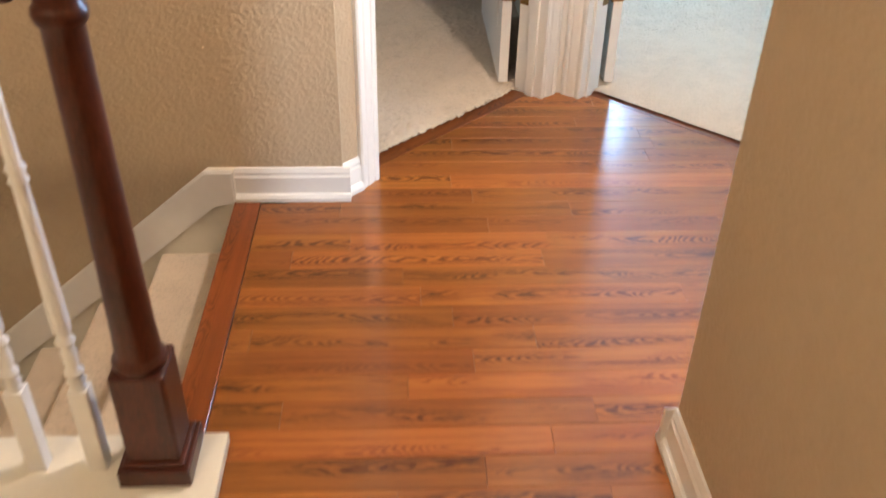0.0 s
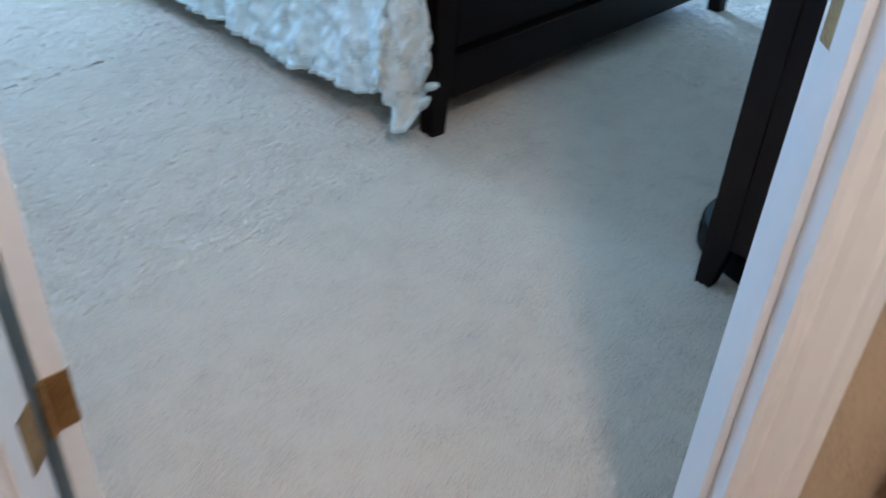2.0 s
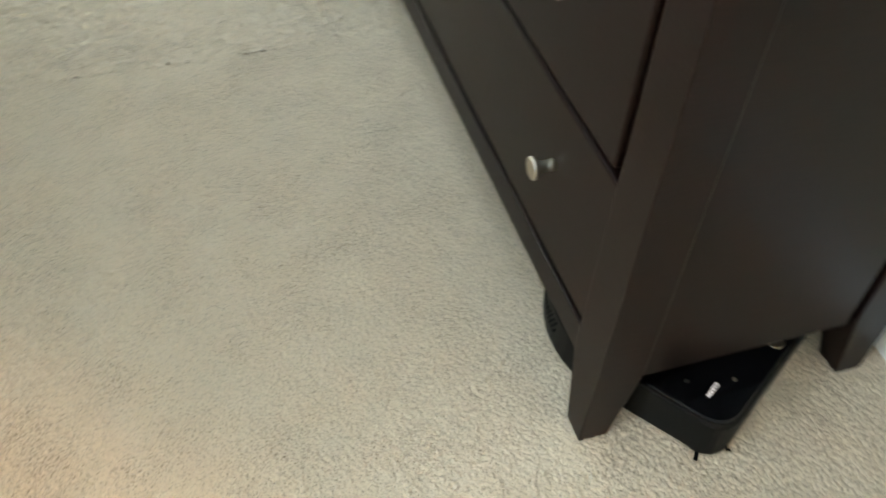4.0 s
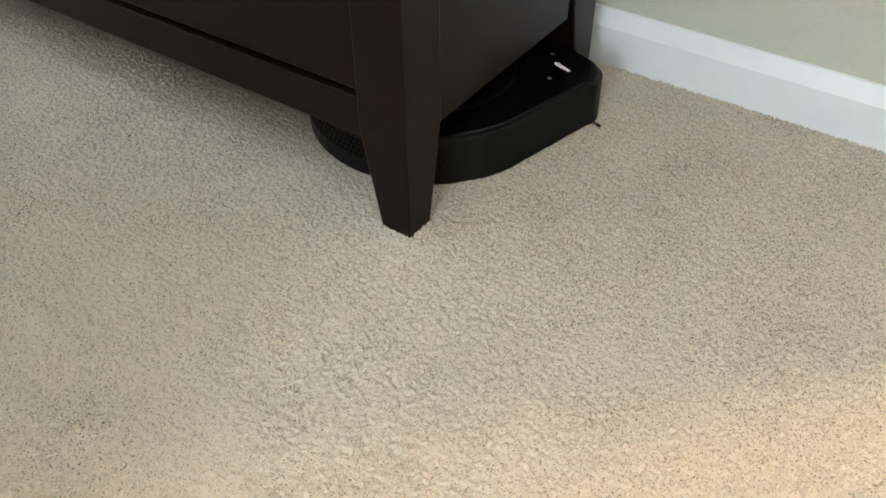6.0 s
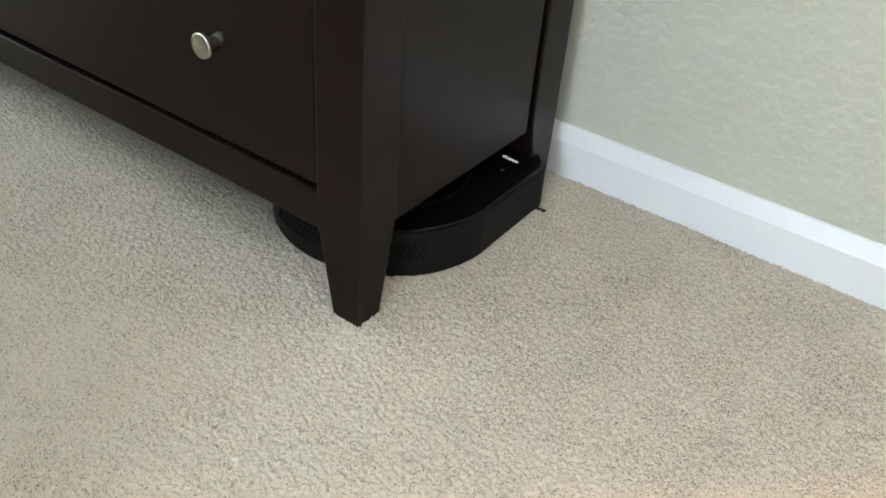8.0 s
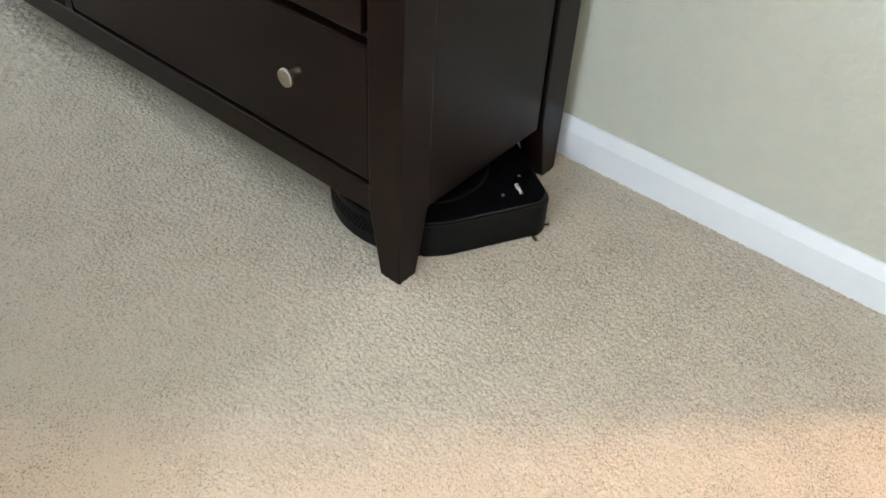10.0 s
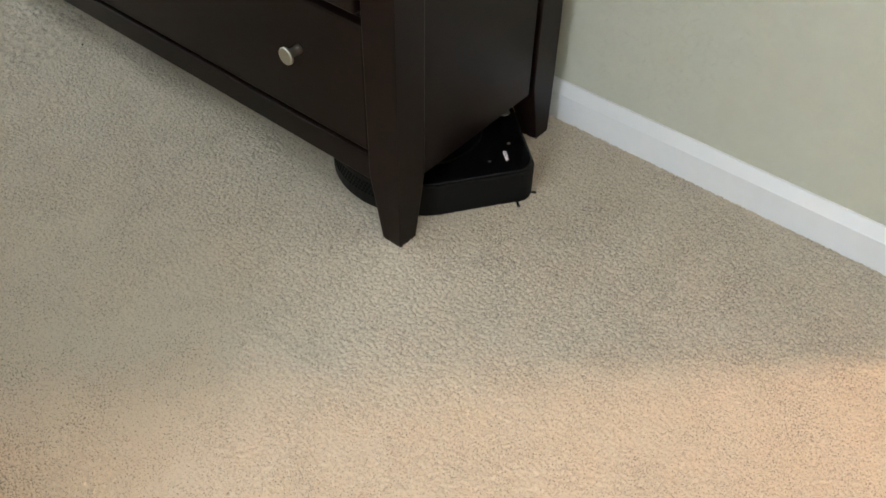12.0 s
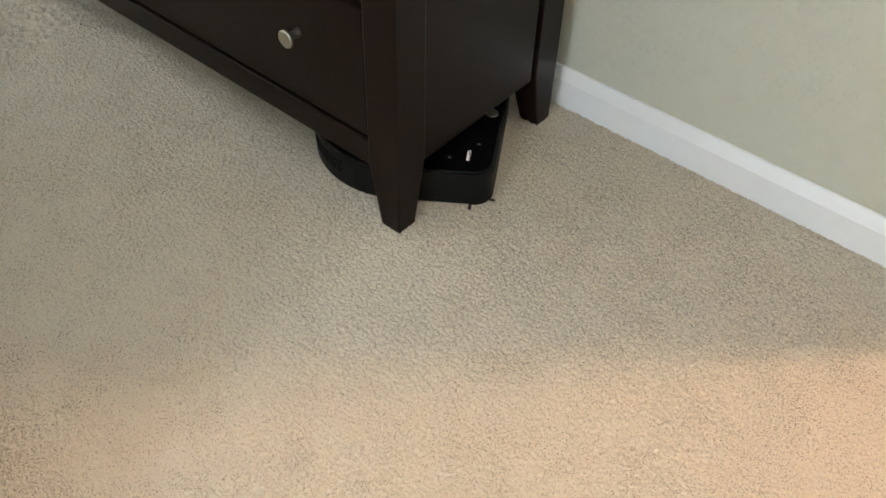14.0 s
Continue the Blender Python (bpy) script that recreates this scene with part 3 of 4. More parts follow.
# ---- doors ----
def door(m, s, way, swing, label):
    """A panelled door leaf hung at s of a wall frame, opened into the room. way: +1 when the leaf's thickness runs towards larger s."""
    d = tagged(empty("door"), label, "door")
    piv = m @ Vector((s, 0.165, 0))
    out = (m.to_3x3() @ Vector((0, 1, 0))).to_2d()
    along = (m.to_3x3() @ Vector((way, 0, 0))).to_2d()
    c, sn = math.cos(radians(swing)), math.sin(radians(swing))
    ux, uy = out * c + along * sn, along * c - out * sn
    lm = Matrix.Identity(4)
    for r in range(2):
        lm[r][0], lm[r][1] = ux[r], uy[r]
    lm.translation = piv
    bm = box(0.004, 0.79, 0.004, 0.039, 0.012, 2.045, 0.002)
    for zz in ((0.20, 0.90), (1.05, 1.90)):
        for x0, x1 in ((0.11, 0.36), (0.43, 0.68)):
            for y0, y1 in ((0.001, 0.004), (0.039, 0.042)):
                box(x0, x1, y0, y1, zz[0], zz[1], 0.001, 1, bm=bm)
                box(x0 + 0.02, x1 - 0.02, y0 - 0.002, y1 + 0.002, zz[0] + 0.02, zz[1] - 0.02, 0.001, 1, bm=bm)
    part("leaf", moved(bm, lm), WHITE, d)
    for z in (0.325, 1.02, 1.75):
        h = bmesh.new()
        box(0.0005, 0.0035, 0.004, 0.040, z, z + 0.095, 0.0005, 1, bm=h)
        for k in range(5):
            lathe([(0.0055, z + 0.019 * k), (0.006, z + 0.019 * k + 0.001), (0.006, z + 0.019 * k + 0.017), (0.0055, z + 0.019 * k + 0.0182)], 10, h, pose(-0.002, -0.001, 0))
        part("hinge", moved(h, lm), BRASS, d, "aged brass door hinge")
        h = box(s - way * 0.0005, s + way * 0.0025, 0.098, 0.134, z, z + 0.095)
        part("hinge", moved(h, m), BRASS, d, "aged brass door hinge")
    part("knob", moved(lathe([(0.012, -0.06), (0.012, -0.03), (0.024, -0.025), (0.027, -0.01), (0.02, 0.0)], 16, m=pose(0.73, 0.0, 0.95, 90)), lm), BRASS, d)
    return d


door(RIGHT, 0.0905, 1, -45, "white panelled bedroom door standing open against the partition")
door(LEFT, 0.0877, 1, -45, "white panelled door standing open into the side bedroom")
door(SIDE, 0.078, 1, 3, "white panelled door standing open beside the hall")
bm = box(0.907, 0.9095, 0.092, 0.122, 0.93, 0.99, 0.0006, 1)
strike = tagged(link("strike_plate", moved(bm, RIGHT), BRASS), "small aged brass strike plate on the white jamb", "strike plate")


# ---- dresser ----
def post(w0, w1, high, sx, sy):
    """A square post whose inner sides taper towards the foot; sx, sy point inwards."""
    bm = bmesh.new()
    rings = []
    for z, w in ((-0.012, w1), (0.125, w0), (high, w0)):
        rings.append([bm.verts.new((x * w * sx, y * w * sy, z)) for x, y in ((0, 0), (1, 0), (1, 1), (0, 1))])
    for a, b in zip(rings, rings[1:]):
        for i in range(4):
            bm.faces.new((a[i], a[(i + 1) % 4], b[(i + 1) % 4], b[i]))
    bm.faces.new(rings[0])
    bm.faces.new(rings[-1])
    up = [e for e in bm.edges if abs(e.verts[0].co.z - e.verts[1].co.z) > 0.05]
    bmesh.ops.bevel(bm, geom=up, offset=0.0025, segments=2, profile=0.5, affect="EDGES")
    return bm


LONG, DEEP, HIGH = 1.635, 0.414, 0.86
dresser = tagged(empty("dresser", pose(0, 0, 0)), "dark espresso wooden dresser with nickel knobs on beige carpet", "dresser")
for x, y, sx, sy in ((0, 0, -1, 1), (0, DEEP, -1, -1), (-LONG, 0, 1, 1), (-LONG, DEEP, 1, -1)):
    part("leg", moved(post(0.062, 0.036, HIGH, sx, sy), pose(x, y, 0)), ESPRESSO, dresser)
part("top", box(-LONG - 0.02, 0.02, -0.02, DEEP + 0.01, HIGH, HIGH + 0.03, 0.005), ESPRESSO, dresser)
for x0, x1 in ((-0.016, -0.0025), (-LONG + 0.0025, -LONG + 0.016)):
    part("side_panel", box(x0, x1, 0.0615, DEEP - 0.073, 0.118, HIGH - 0.001, 0.001), ESPRESSO, dresser)
part("back_panel", box(-LONG + 0.03, -0.03, DEEP - 0.02, DEEP - 0.01, 0.12, HIGH - 0.001), INSIDE, dresser)
part("bottom_panel", box(-LONG + 0.02, -0.017, 0.03, DEEP - 0.02, 0.14, 0.15), INSIDE, dresser)
# thin sheet behind the drawer fronts, coloured dark as shade in the gaps
part("gap_shade_sheet", box(-LONG + 0.02, -0.02, 0.030, 0.034, 0.150, HIGH - 0.001), INSIDE, dresser)
part("bottom_rail", box(-LONG + 0.0615, -0.0615, 0.004, 0.028, 0.110, 0.1565, 0.002), ESPRESSO, dresser)
part("centre_stile", box(-0.832, -0.808, 0.006, 0.028, 0.149, HIGH - 0.001), ESPRESSO, dresser)


def knob(x, y, z, parent):
    prof = [(0.0075, 0.0), (0.0075, 0.005), (0.0066, 0.008), (0.0070, 0.015), (0.0094, 0.021), (0.0096, 0.0225), (0.0125, 0.023), (0.0140, 0.0242), (0.0143, 0.027), (0.0136, 0.0288), (0.012, 0.0292)]
    return part("knob", lathe(prof, 24, m=pose(x, y, z, 90)), NICKEL, parent, "brushed nickel knob", smooth=True)


ROWS = ((0.163, 0.378, 0.0), (0.394, 0.616, 0.005), (0.632, 0.848, 0.005))
for x0, x1, k0, k1 in ((-0.8055, -0.0665, -0.688, -0.200), (-1.5685, -0.8345, -1.45, -0.955)):
    for z0, z1, out in ROWS:
        bm = box(x0 + out * 1.5, x1 - out * 1.5, 0.006 - out, 0.026, z0, z1, 0.0035, 2)
        dr = part("drawer", bm, ESPRESSO, dresser)
        for kx in (k0, k1):
            knob(kx, 0.006 - out, z0 + (z1 - z0) * 0.585, dr)


# ---- robot vacuum ----
def outline(grow=0.0, arc=26):
    """The vacuum's D-shaped outline: round at the back, slightly narrowing to a square front with rounded corners; x points ahead."""
    R, L, W, c = 0.158 + grow, 0.171 + grow, 0.147 + grow, 0.034
    pts = []
    for i in range(arc + 1):
        a = math.pi / 2 + math.pi * i / arc
        pts.append((R * math.cos(a), R * math.sin(a)))
    for i in range(7):
        a = -math.pi / 2 + math.pi / 2 * i / 6
        pts.append((L - c + c * math.cos(a), -W + c + c * math.sin(a)))
    for i in range(7):
        a = math.pi / 2 * i / 6
        pts.append((L - c + c * math.cos(a), W - c + c * math.sin(a)))
    return pts


def shell(layers):
    bm = bmesh.new()
    rings = [[bm.verts.new((x, y, z)) for x, y in outline(g)] for g, z in layers]
    n = len(rings[0])
    for a, b in zip(rings, rings[1:]):
        for i in range(n):
            bm.faces.new((a[i], a[(i + 1) % n], b[(i + 1) % n], b[i]))
    bm.faces.new(rings[0][::-1])
    bm.faces.new(rings[-1])
    return bm


robot = tagged(empty("robot_vacuum"), "black D-shaped robot vacuum cleaning the carpet under the dresser", "robot vacuum")
part("body", shell([(-0.012, 0.0005), (-0.002, 0.002), (0, 0.006), (0, 0.062), (-0.0008, 0.0655), (-0.003, 0.0668)]), GREYPLASTIC, robot)
part("top_cover", shell([(-0.0045, 0.0660), (-0.0018, 0.0668), (-0.0022, 0.0700), (-0.0045, 0.0715)]), GLOSSBLACK, robot, "gloss black top cover")
bump = bmesh.new()
pts = [(x, y) for x, y in outline(0.0016) if x > 0.045]
inn = [(x, y) for x, y in outline(-0.002) if x > 0.045]
for z0, z1 in ((0.003, 0.0655),):
    rings = [[bump.verts.new((x, y, z)) for x, y in q] for q, z in ((inn, z0), (pts, z0 + 0.002), (pts, z1 - 0.002), (inn, z1))]
    for a, b in zip(rings, rings[1:]):
        for i in range(len(a) - 1):
            bump.faces.new((a[i], a[i + 1], b[i + 1], b[i]))
part("bumper", bump, GREYPLASTIC, robot)
part("lid", lathe([(0.103, 0.0712), (0.103, 0.0735), (0.100, 0.0745), (0.03, 0.075)], 48, m=pose(-0.002, 0, 0)), GLOSSBLACK, robot, "gloss black round bin lid", smooth=False)
ring = bmesh.new()
for r0, r1, z0, z1 in ((0.104, 0.1085, 0.0712, 0.0728),):
    prof = [(r0, z0), (r0, z1), (r1, z1), (r1, z0)]
    st = 64
    vs = [[ring.verts.new((r * math.cos(2 * math.pi * i / st), r * math.sin(2 * math.pi * i / st), z)) for r, z in prof] for i in range(st)]
    for i in range(st):
        a, b = vs[i], vs[(i + 1) % st]
        for k in range(4):
            ring.faces.new((a[k], a[(k + 1) % 4], b[(k + 1) % 4], b[k]))
part("ring", moved(ring, pose(-0.002, 0, 0)), GREYPLASTIC, robot, "dark ring round the lid")
arc = bmesh.new()
prof = [(0.1038, 0.0722), (0.1038, 0.0738), (0.1090, 0.0735), (0.1090, 0.0722)]
vs = [[arc.verts.new((r * math.cos(radians(a)), r * math.sin(radians(a)), z)) for r, z in prof] for a in range(-48, 49, 4)]
for a, b in zip(vs, vs[1:]):
    for k in range(4):
        arc.faces.new((a[k], a[(k + 1) % 4], b[(k + 1) % 4], b[k]))
light_arc = part("light_segment", arc, BLUEGLOW, robot, "lit blue segment of the lid ring, turned out of view while unlit")
for x, y in ((0.096, -0.113), (0.139, -0.071)):
    part("button", lathe([(0.0028, 0.0712), (0.0028, 0.0719), (0.0022, 0.072)], 12, m=pose(x, y, 0)), NICKEL, robot, "small lit button mark")
part("camera_lens", lathe([(0.012, 0.0712), (0.011, 0.0722), (0.005, 0.0716)], 20, m=pose(0.150, 0.018, 0)), NICKEL, robot, "shiny round sensor window")
cd = bpy.data.curves.new("letters", "FONT")
cd.body, cd.size, cd.extrude, cd.align_x, cd.align_y = "CLEAN", 0.0080, 0.0002, "CENTER", "CENTER"
cd.space_character = 1.02
tmp = new("letters_tmp", cd)
bpy.context.view_layer.update()
me = bpy.data.meshes.new_from_object(tmp.evaluated_get(bpy.context.evaluated_depsgraph_get()))
bpy.data.objects.remove(tmp)
me.materials.clear()
me.materials.append(LETTER)
letters = new("lettering", me)
letters.parent = robot
letters.matrix_basis = pose(0.126, -0.103, 0.0718, 0, 0, -90)
letters["label"] = "lit white lettering that reads CLEAN"
# raised black hexagons stand in for the shade inside the vent holes
vent = bmesh.new()
for row in range(4):
    for k in range(30):
        a = radians(159 + k * 2.7 + (1.35 if row % 2 else 0))
        r, z = 0.1580, 0.030 + row * 0.0068
        mm = Matrix.Translation((r * math.cos(a), r * math.sin(a), z)) @ Matrix.Rotation(a, 4, "Z") @ Matrix.Rotation(radians(90), 4, "Y")
        bmesh.ops.create_cone(vent, cap_ends=True, segments=6, radius1=0.0027, radius2=0.0027, depth=0.0010, matrix=mm)
part("exhaust_vent", vent, RUBBER, robot, "honeycomb exhaust grille, its dark holes made as black hexagons")
brush = bmesh.new()
lathe([(0.012, 0.003), (0.012, 0.010), (0.004, 0.011)], 12, brush)
for k in range(5):
    a = radians(72 * k + 10)
    box(0.006, 0.042, -0.0025, 0.0025, 0.002, 0.005, 0.0005, 1, bm=brush, m=Matrix.Rotation(a, 4, "Z"))
side_brush = part("side_brush", brush, RUBBER, robot, "black spinning corner brush")
side_brush.matrix_basis = pose(0.138, -0.118, 0)
for s in (-1, 1):
    part("wheel", lathe([(0.028, -0.012), (0.034, -0.009), (0.034, 0.009), (0.028, 0.012)], 20, m=pose(0.0, s * 0.10, 0.033, 90)), RUBBER, robot)


# ---- bed ----
bed = tagged(empty("bed", pose(0, -0.86, 0)), "black-brown wooden bed with a panelled footboard", "bed")
WIDE = 1.585
for x, sx in ((0.003, -1), (-WIDE, 1)):
    bm = bmesh.new()
    rings = []
    for z, w in ((-0.012, 0.052), (0.10, 0.060), (0.13, 0.080), (0.80, 0.080)):
        off = 0.0
        rings.append([bm.verts.new((sx * (off + px * w), -py * w, z)) for px, py in ((0, 0), (1, 0), (1, 1), (0, 1))])
    for a, b in zip(rings, rings[1:]):
        for i in range(4):
            bm.faces.new((a[i], a[(i + 1) % 4], b[(i + 1) % 4], b[i]))
    bm.faces.new(rings[0])
    bm.faces.new(rings[-1])
    bmesh.ops.bevel(bm, geom=[e for e in bm.edges if abs(e.verts[0].co.z - e.verts[1].co.z) > 0.02], offset=0.004, segments=2, affect="EDGES")
    part("post", moved(bm, pose(x, 0, 0)), BLACKWOOD, bed)
part("bottom_rail", box(-WIDE + 0.078, -0.076, -0.045, -0.001, 0.104, 0.232, 0.003), BLACKWOOD, bed)
part("top_rail", box(-WIDE + 0.078, -0.076, -0.055, -0.008, 0.70, 0.80, 0.004), BLACKWOOD, bed)
part("centre_stile", box(-0.832, -0.766, -0.050, -0.012, 0.232, 0.70, 0.002), BLACKWOOD, bed)
for x0, x1 in ((-0.758, -0.100), (-WIDE + 0.100, -0.840)):
    part("panel", box(x0, x1, -0.042, -0.022, 0.243, 0.692, 0.004), BLACKWOOD, bed)
    # thin sheet coloured dark as the shade in the gaps round each panel
    part("panel_gap_shade", box(x0 - 0.03, x1 + 0.03, -0.048, -0.044, 0.231, 0.70), INSIDE, bed)
for kx in (-0.195, -0.655, -0.930, -1.39):
    part("knob", lathe([(0.0075, 0.0), (0.007, 0.012), (0.0096, 0.020), (0.014, 0.023), (0.0143, 0.027), (0.012, 0.029)], 20, m=pose(kx, -0.022, 0.605, -90)), NICKEL, bed, "brushed nickel knob", smooth=True)
for x0 in (-0.060, -WIDE + 0.03):
    part("side_rail", box(x0, x0 + 0.03, -2.60, -0.080, 0.16, 0.34, 0.003), BLACKWOOD, bed)
part("slat_base", box(-WIDE + 0.06, -0.06, -2.60, -0.06, 0.30, 0.34), INSIDE, bed)
tagged(link("mattress", box(-WIDE + 0.03, -0.03, -3.40, -0.95, 0.341, 0.60, 0.05, 4), QUILT), "white quilted mattress on the bed base", "mattress")

# quilt hanging over the bed's side
bm = bmesh.new()
NY, NZ, SEAM = 300, 56, 20
grid = []
for i in range(NY + 1):
    u = i / NY
    y = -0.795 - 2.3 * u
    hem = 0.108 + 0.012 * math.sin(u * 19) * (1 - u) + 0.02 * noise.noise((u * 9, 2, 0)) - 0.035 * u
    ear = math.exp(-((y + 0.862) / 0.033) ** 2)
    hem += 0.17 * max(0.0, 1 - (-0.795 - y) / 0.05) + 0.045 * math.exp(-((y + 0.96) / 0.04) ** 2) - 0.035 * ear
    row = []
    for k in range(NZ + 1):
        v = k / NZ
        z = 0.66 + (hem - 0.66) * v
        fold = 0.011 * math.sin(y * 26 + 1.5 * noise.noise((y * 3, v, 0))) + 0.005 * math.sin(y * 57 + v * 2)
        wr = 0.020 * noise.noise((y * 14, z * 11, 1)) + 0.017 * noise.noise((y * 48, z * 30, 4))
        x = 0.035 + 0.075 * v ** 0.7 + fold * v + wr * (0.3 + v) + 0.02 * ear * v
        row.append(bm.verts.new((x, y - 0.08 * (1 - v) ** 0.8 * math.exp(-(-0.795 - y) / 0.3) + 0.008 * noise.noise((y * 8, z * 12, 7)) * v, z)))
    grid.append(row)
for i in range(SEAM, NY):
    for k in range(NZ):
        bm.faces.new((grid[i][k], grid[i + 1][k], grid[i + 1][k + 1], grid[i][k + 1]))
quilt_top = [bm.verts.new((-WIDE + 0.02, g[0].co.y, 0.655)) for g in grid]
for i in range(SEAM, NY):
    bm.faces.new((grid[i][0], quilt_top[i], quilt_top[i + 1], grid[i + 1][0]))
HEM = [[v.co.copy() for v in g] for g in grid]
quilt = tagged(link("quilt", bm, PALEPRINT, smooth=True), "pale embossed quilt hanging in folds over the bed's side", "quilt")
thick = quilt.modifiers.new("thick", "SOLIDIFY")
thick.thickness = 0.012
edge = bmesh.new()
rows_ = [[edge.verts.new(c) for c in g] for g in HEM[:SEAM + 1]]
for a, c in zip(rows_, rows_[1:]):
    for k in range(NZ):
        edge.faces.new((a[k], c[k], c[k + 1], a[k + 1]))
border = part("printed_border", edge, PRINT, quilt, "beige border printed with grey flowers", smooth=True)
thick = border.modifiers.new("thick", "SOLIDIFY")
thick.thickness = 0.014
seam = [c + Vector((0.006, 0, 0)) for c in HEM[SEAM]]
hem = bmesh.new()
for k, (a, c) in enumerate(list(zip([g[NZ] for g in HEM], [g[NZ] for g in HEM][1:])) + list(zip(seam, seam[1:]))):
    d = (c - a).normalized()
    q = d.to_track_quat("Z", "Y").to_matrix().to_4x4()
    q.translation = (a + c) / 2
    bmesh.ops.create_cone(hem, cap_ends=True, segments=6, radius1=0.0075, radius2=0.0075, depth=(c - a).length * 1.25, matrix=q)
part("hem", hem, QUILT, quilt, "rolled pale hem and seam piping")
tuft = bmesh.new()
bmesh.ops.create_icosphere(tuft, subdivisions=3, radius=1.0)
for v in tuft.verts:
    v.co *= 1 + 0.25 * noise.noise(v.co * 2.5)
for (dx, dy, dz), tilt in (((0.0, 0.006, 0.0), 25), ((0.004, -0.012, -0.055), 55)):
    fold = tuft.copy()
    part("corner_fold", moved(fold, Matrix.Translation((0.085 + dx, -0.800 + dy, 0.215 + dz)) @ Matrix.Rotation(radians(tilt), 4, "X") @ Matrix.Diagonal((0.016, 0.030, 0.011, 1))), QUILT, quilt, "pinched fold at the quilt's corner", smooth=True)


# ---- side bedroom: toy bin and clutter ----
bin_ = tagged(empty("toy_bin", pose(1.84, -1.36, 0.0, 0, 0, 6)), "green fabric toy bin with a yellow-green belly pocket on beige carpet", "toy bin")
part("body", box(-0.135, 0.135, -0.12, 0.12, 0, 0.36, 0.02, 3), GREEN, bin_)
bm = bmesh.new()
lathe([(0.088, 0.0), (0.086, 0.008), (0.07, 0.012)], 32, bm, Matrix.Translation((0.01, 0.12, 0.115)) @ Matrix.Rotation(radians(-90), 4, "X") @ Matrix.Diagonal((1.12, 1.0, 1, 1)))
part("pocket", bm, OLIVE, bin_, "yellow-green round mesh pocket")
part("trim", box(-0.10, 0.125, 0.118, 0.130, 0.008, 0.022, 0.003), ORANGE, bin_, "orange piping")
part("rim", box(-0.138, 0.138, -0.123, 0.123, 0.352, 0.368, 0.005), ORANGE, bin_, "orange piping")
for x in (-0.085, 0.095):
    part("badge", lathe([(0.017, 0.0), (0.015, 0.006), (0.006, 0.008)], 16, m=Matrix.Translation((x, 0.119, 0.265)) @ Matrix.Rotation(radians(-90), 4, "X")), ORANGE, bin_, "round red-orange patch")
tagged(link("toy_box", box(2.055, 2.30, -2.02, -1.81, 0.0, 0.12, 0.015), DARKCLOTH), "low dark storage box on beige carpet", "box")
tagged(link("folded_blanket", box(2.05, 2.29, -2.01, -1.805, 0.12, 0.19, 0.03, 3), PINK), "dull pink blanket folded on a dark box", "blanket")
stool = tagged(empty("stool", pose(1.925, -1.675, 0)), "small tan child's stool with black rubber feet beside a toy bin", "stool")
part("seat", box(-0.13, 0.13, -0.13, 0.13, 0.26, 0.285, 0.01), STOOL, stool)
for x, y in ((-1, -1), (-1, 1), (1, -1), (1, 1)):
    leg = part("leg", lathe([(0.011, 0.018), (0.013, 0.10), (0.015, 0.262)], 14, m=pose(x * 0.105, y * 0.105, 0)), STOOL, stool)
    part("rubber_foot", lathe([(0.017, 0.002), (0.018, 0.012), (0.013, 0.030)], 14, m=pose(x * 0.105, y * 0.105, 0)), RUBBER, leg, "black rubber foot")

# ---- hall ceiling lamps, the second one added as fill ----
for lx, ly, watts, tone in LAMPS:
    lamp = tagged(empty("ceiling_lamp", pose(lx, ly, TOP)), "unseen frosted glass ceiling lamp glowing warm in the hall", "ceiling lamp", "ceiling lamps of the hall")
    part("plate", lathe([(0.14, -0.012), (0.15, -0.008), (0.15, 0.0)], 32), NICKEL, lamp)
    part("shade", lathe([(0.02, -0.085), (0.07, -0.078), (0.115, -0.055), (0.135, -0.0125)], 32), SHADE, lamp, "frosted glass bowl", smooth=True)

# ---- hall boards ----
floor = structure("floor", box(1.57, 2.45, 1.75, 4.7, -0.0157, -0.0150), OAK, "red-brown stained oak strip floor in the hall")
rng = random.Random(4)
WIDTH = 0.0835
mesh_cache = {}


def board(length, width, mat=OAK):
    key = (round(length, 3), round(width, 4), mat.name)
    if key not in mesh_cache:
        bm = box(-length / 2, length / 2, -width / 2, width / 2, -0.009, 0.0, 0.0006, 1)
        bmesh.ops.recalc_face_normals(bm, faces=bm.faces)
        me = bpy.data.meshes.new("plank")
        bm.to_mesh(me)
        bm.free()
        me.materials.append(mat)
        mesh_cache[key] = me
    return mesh_cache[key]


def lay(length, width, m, mat=OAK):
    ob = new("plank", board(length, width, mat))
    ob.parent = floor
    ob.matrix_basis = m


LENGTHS = (0.42, 0.55, 0.68, 0.83, 1.0)
y = -0.20
while y < 4.68:
    x0, x1 = (0.55, 2.527) if y > 0.62 else (1.36 - (y + 0.2) * 1.05, 1.66 + (y + 0.2) * 1.05)
    x1 = min(x1, 2.527)
    if y > 1.53:
        x0, x1 = 1.50, 2.527 if y < 1.56 else 2.476
    x = x0 - rng.uniform(0.0, 0.5)
    x = max(x, x0 - 0.1)
    start = True
    while x < x1 - 0.02:
        L = rng.choice(LENGTHS)
        if start:
            L *= rng.uniform(0.5, 1.0)
            start = False
        L = min(L, x1 - x)
        lay(L - 0.0004, WIDTH - 0.0004, pose(x + L / 2, y + WIDTH / 2, -0.0055))
        x += L
    y += WIDTH
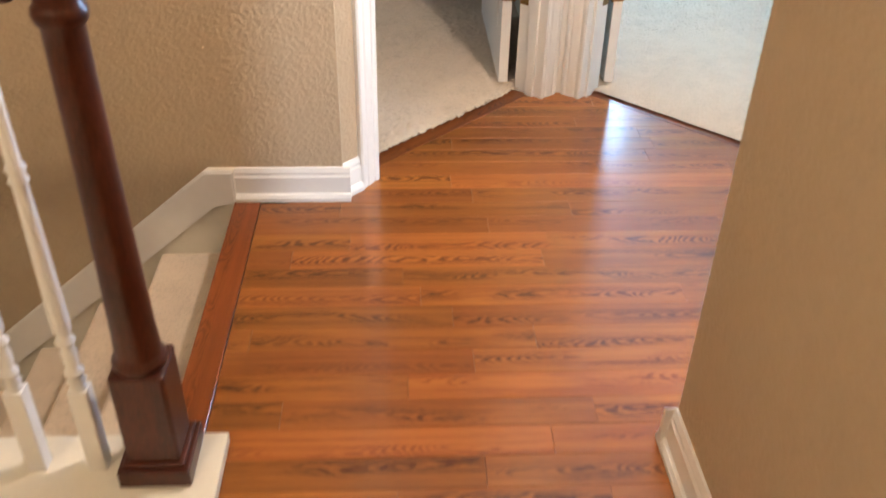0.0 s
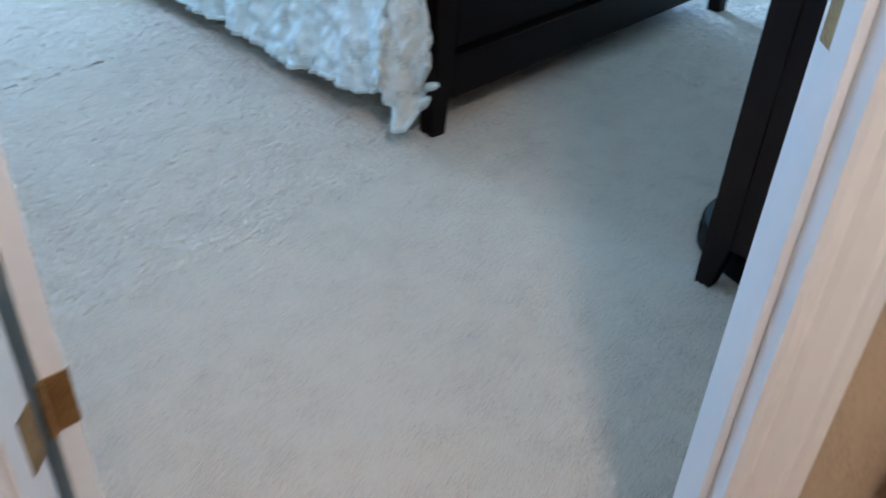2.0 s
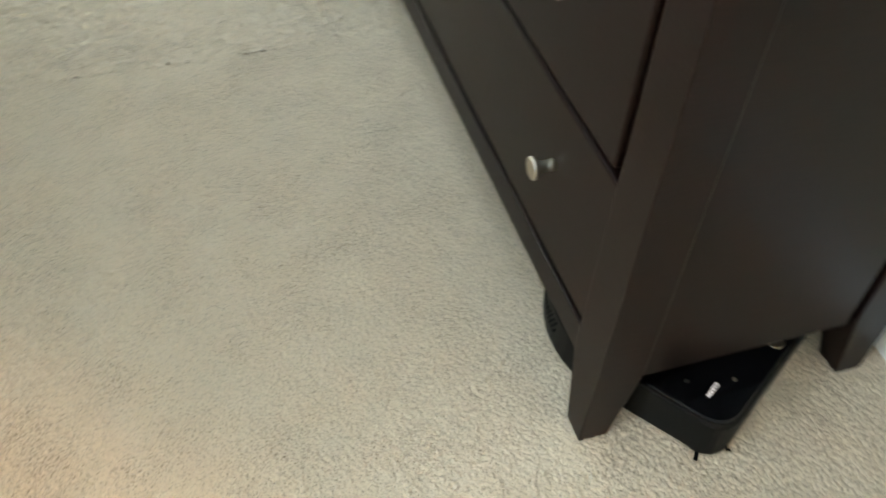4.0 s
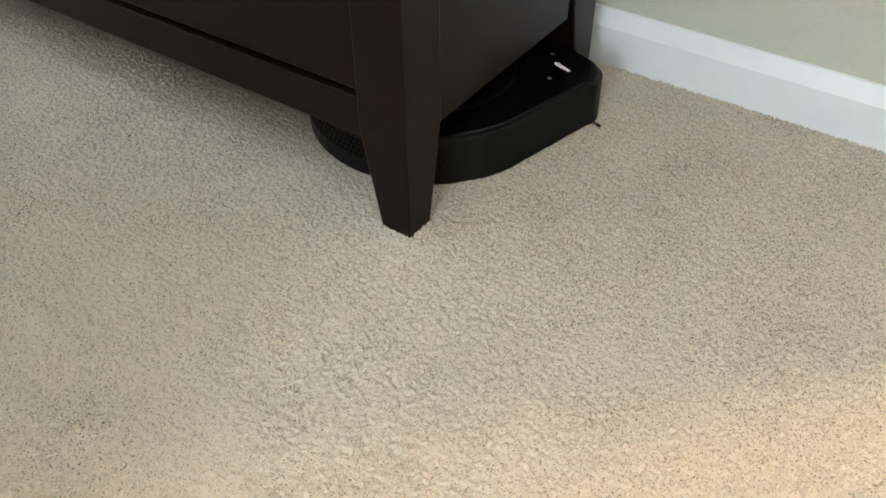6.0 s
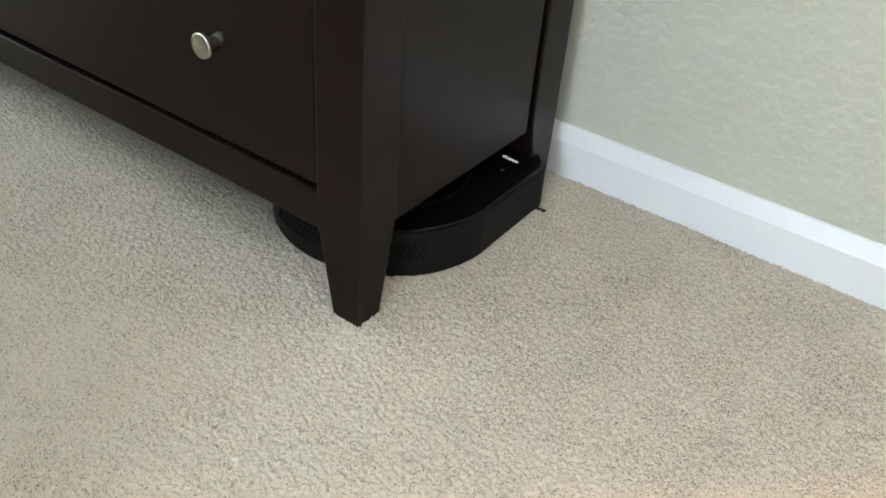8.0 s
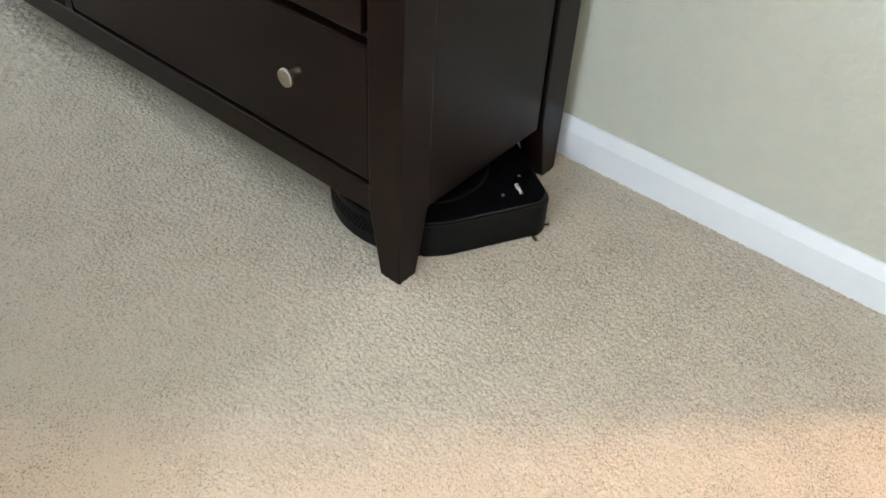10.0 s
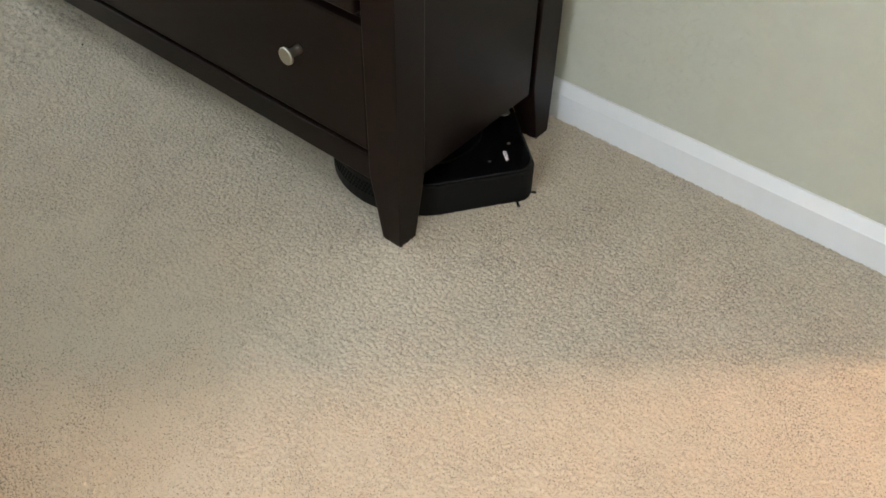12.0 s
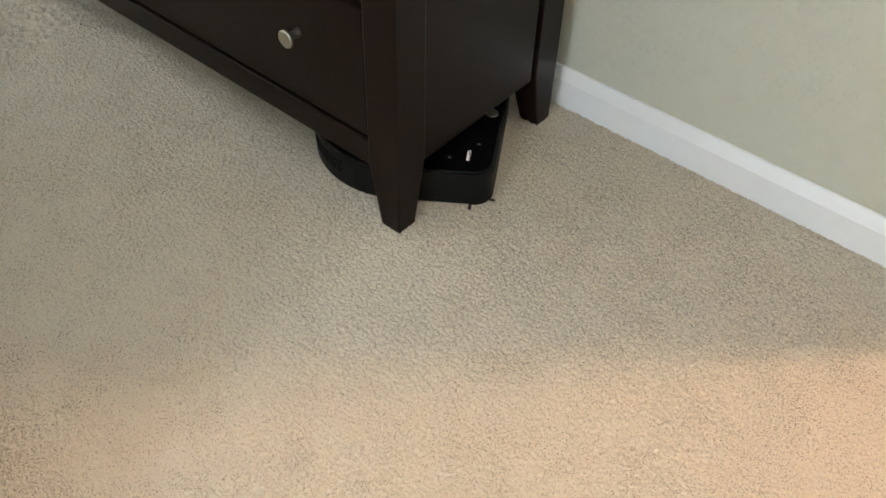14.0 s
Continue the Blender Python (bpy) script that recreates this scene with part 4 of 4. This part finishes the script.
# border boards at the stair edge and along both thresholds
lay(0.985, 0.076, pose(2.5675, 1.0925, -0.0052, 0, 0, 90), BORDER_OAK)
for m, s in ((RIGHT, 1), (LEFT, 1)):
    c = m @ Vector((0.500, 0.104, 0))
    u = m.to_3x3() @ Vector((1, 0, 0))
    lay(0.815, 0.068, pose(c.x, c.y, -0.0046, 0, 0, math.degrees(math.atan2(u.y, u.x))), BORDER_OAK)


# ---- what moves ----
def motions():
    route = [(0, -0.236, 0.050, 70), (2.2, -0.232, 0.047, 70), (2.8, -0.224, 0.053, 68), (3.2, -0.200, 0.10, 55), (3.6, -0.166, 0.165, 42), (3.8, -0.161, 0.178, 37.5), (4.1, -0.145, 0.181, 31), (4.2, -0.145, 0.182, 31),
             (5.0, -0.138, 0.200, 45), (5.7, -0.130, 0.216, 63), (6.3, -0.122, 0.221, 76), (6.6, -0.127, 0.221, 76.5), (7.0, -0.135, 0.212, 78), (7.5, -0.131, 0.213, 86.5), (7.8, -0.131, 0.219, 87.5),
             (8.6, -0.131, 0.213, 70), (9.3, -0.128, 0.200, 52), (9.8, -0.120, 0.195, 47), (10.0, -0.117, 0.193, 57), (10.4, -0.125, 0.220, 70), (10.7, -0.139, 0.225, 80), (11.0, -0.130, 0.211, 76), (11.5, -0.115, 0.197, 62),
             (12.0, -0.125, 0.199, 50), (12.5, -0.127, 0.197, 43.6), (13.0, -0.132, 0.190, 40), (13.5, -0.137, 0.187, 37), (14.0, -0.152, 0.184, 31)]
    walk(robot, [(t, pose(x, y, 0.0, 0, 0, h)) for t, x, y, h in route])
    # turned under the dresser, out of camera view, while the ring is unlit
    glow = [(0, 85), (6.0, 85), (10.2, 85), (10.4, 20), (10.55, -50), (10.7, -66), (11.5, -62), (11.7, -52), (11.88, 20), (12.1, 85), (14, 85)]
    walk(light_arc, [(t, pose(-0.002, 0, 0, 0, 0, a)) for t, a in glow])
    spin = []
    t, a = 0.0, 0.0
    while t <= 14.001:
        spin.append((round(t, 2), pose(0.138, -0.118, 0, 0, 0, a)))
        t += 0.1
        a += 61
    walk(side_brush, spin)


motions()
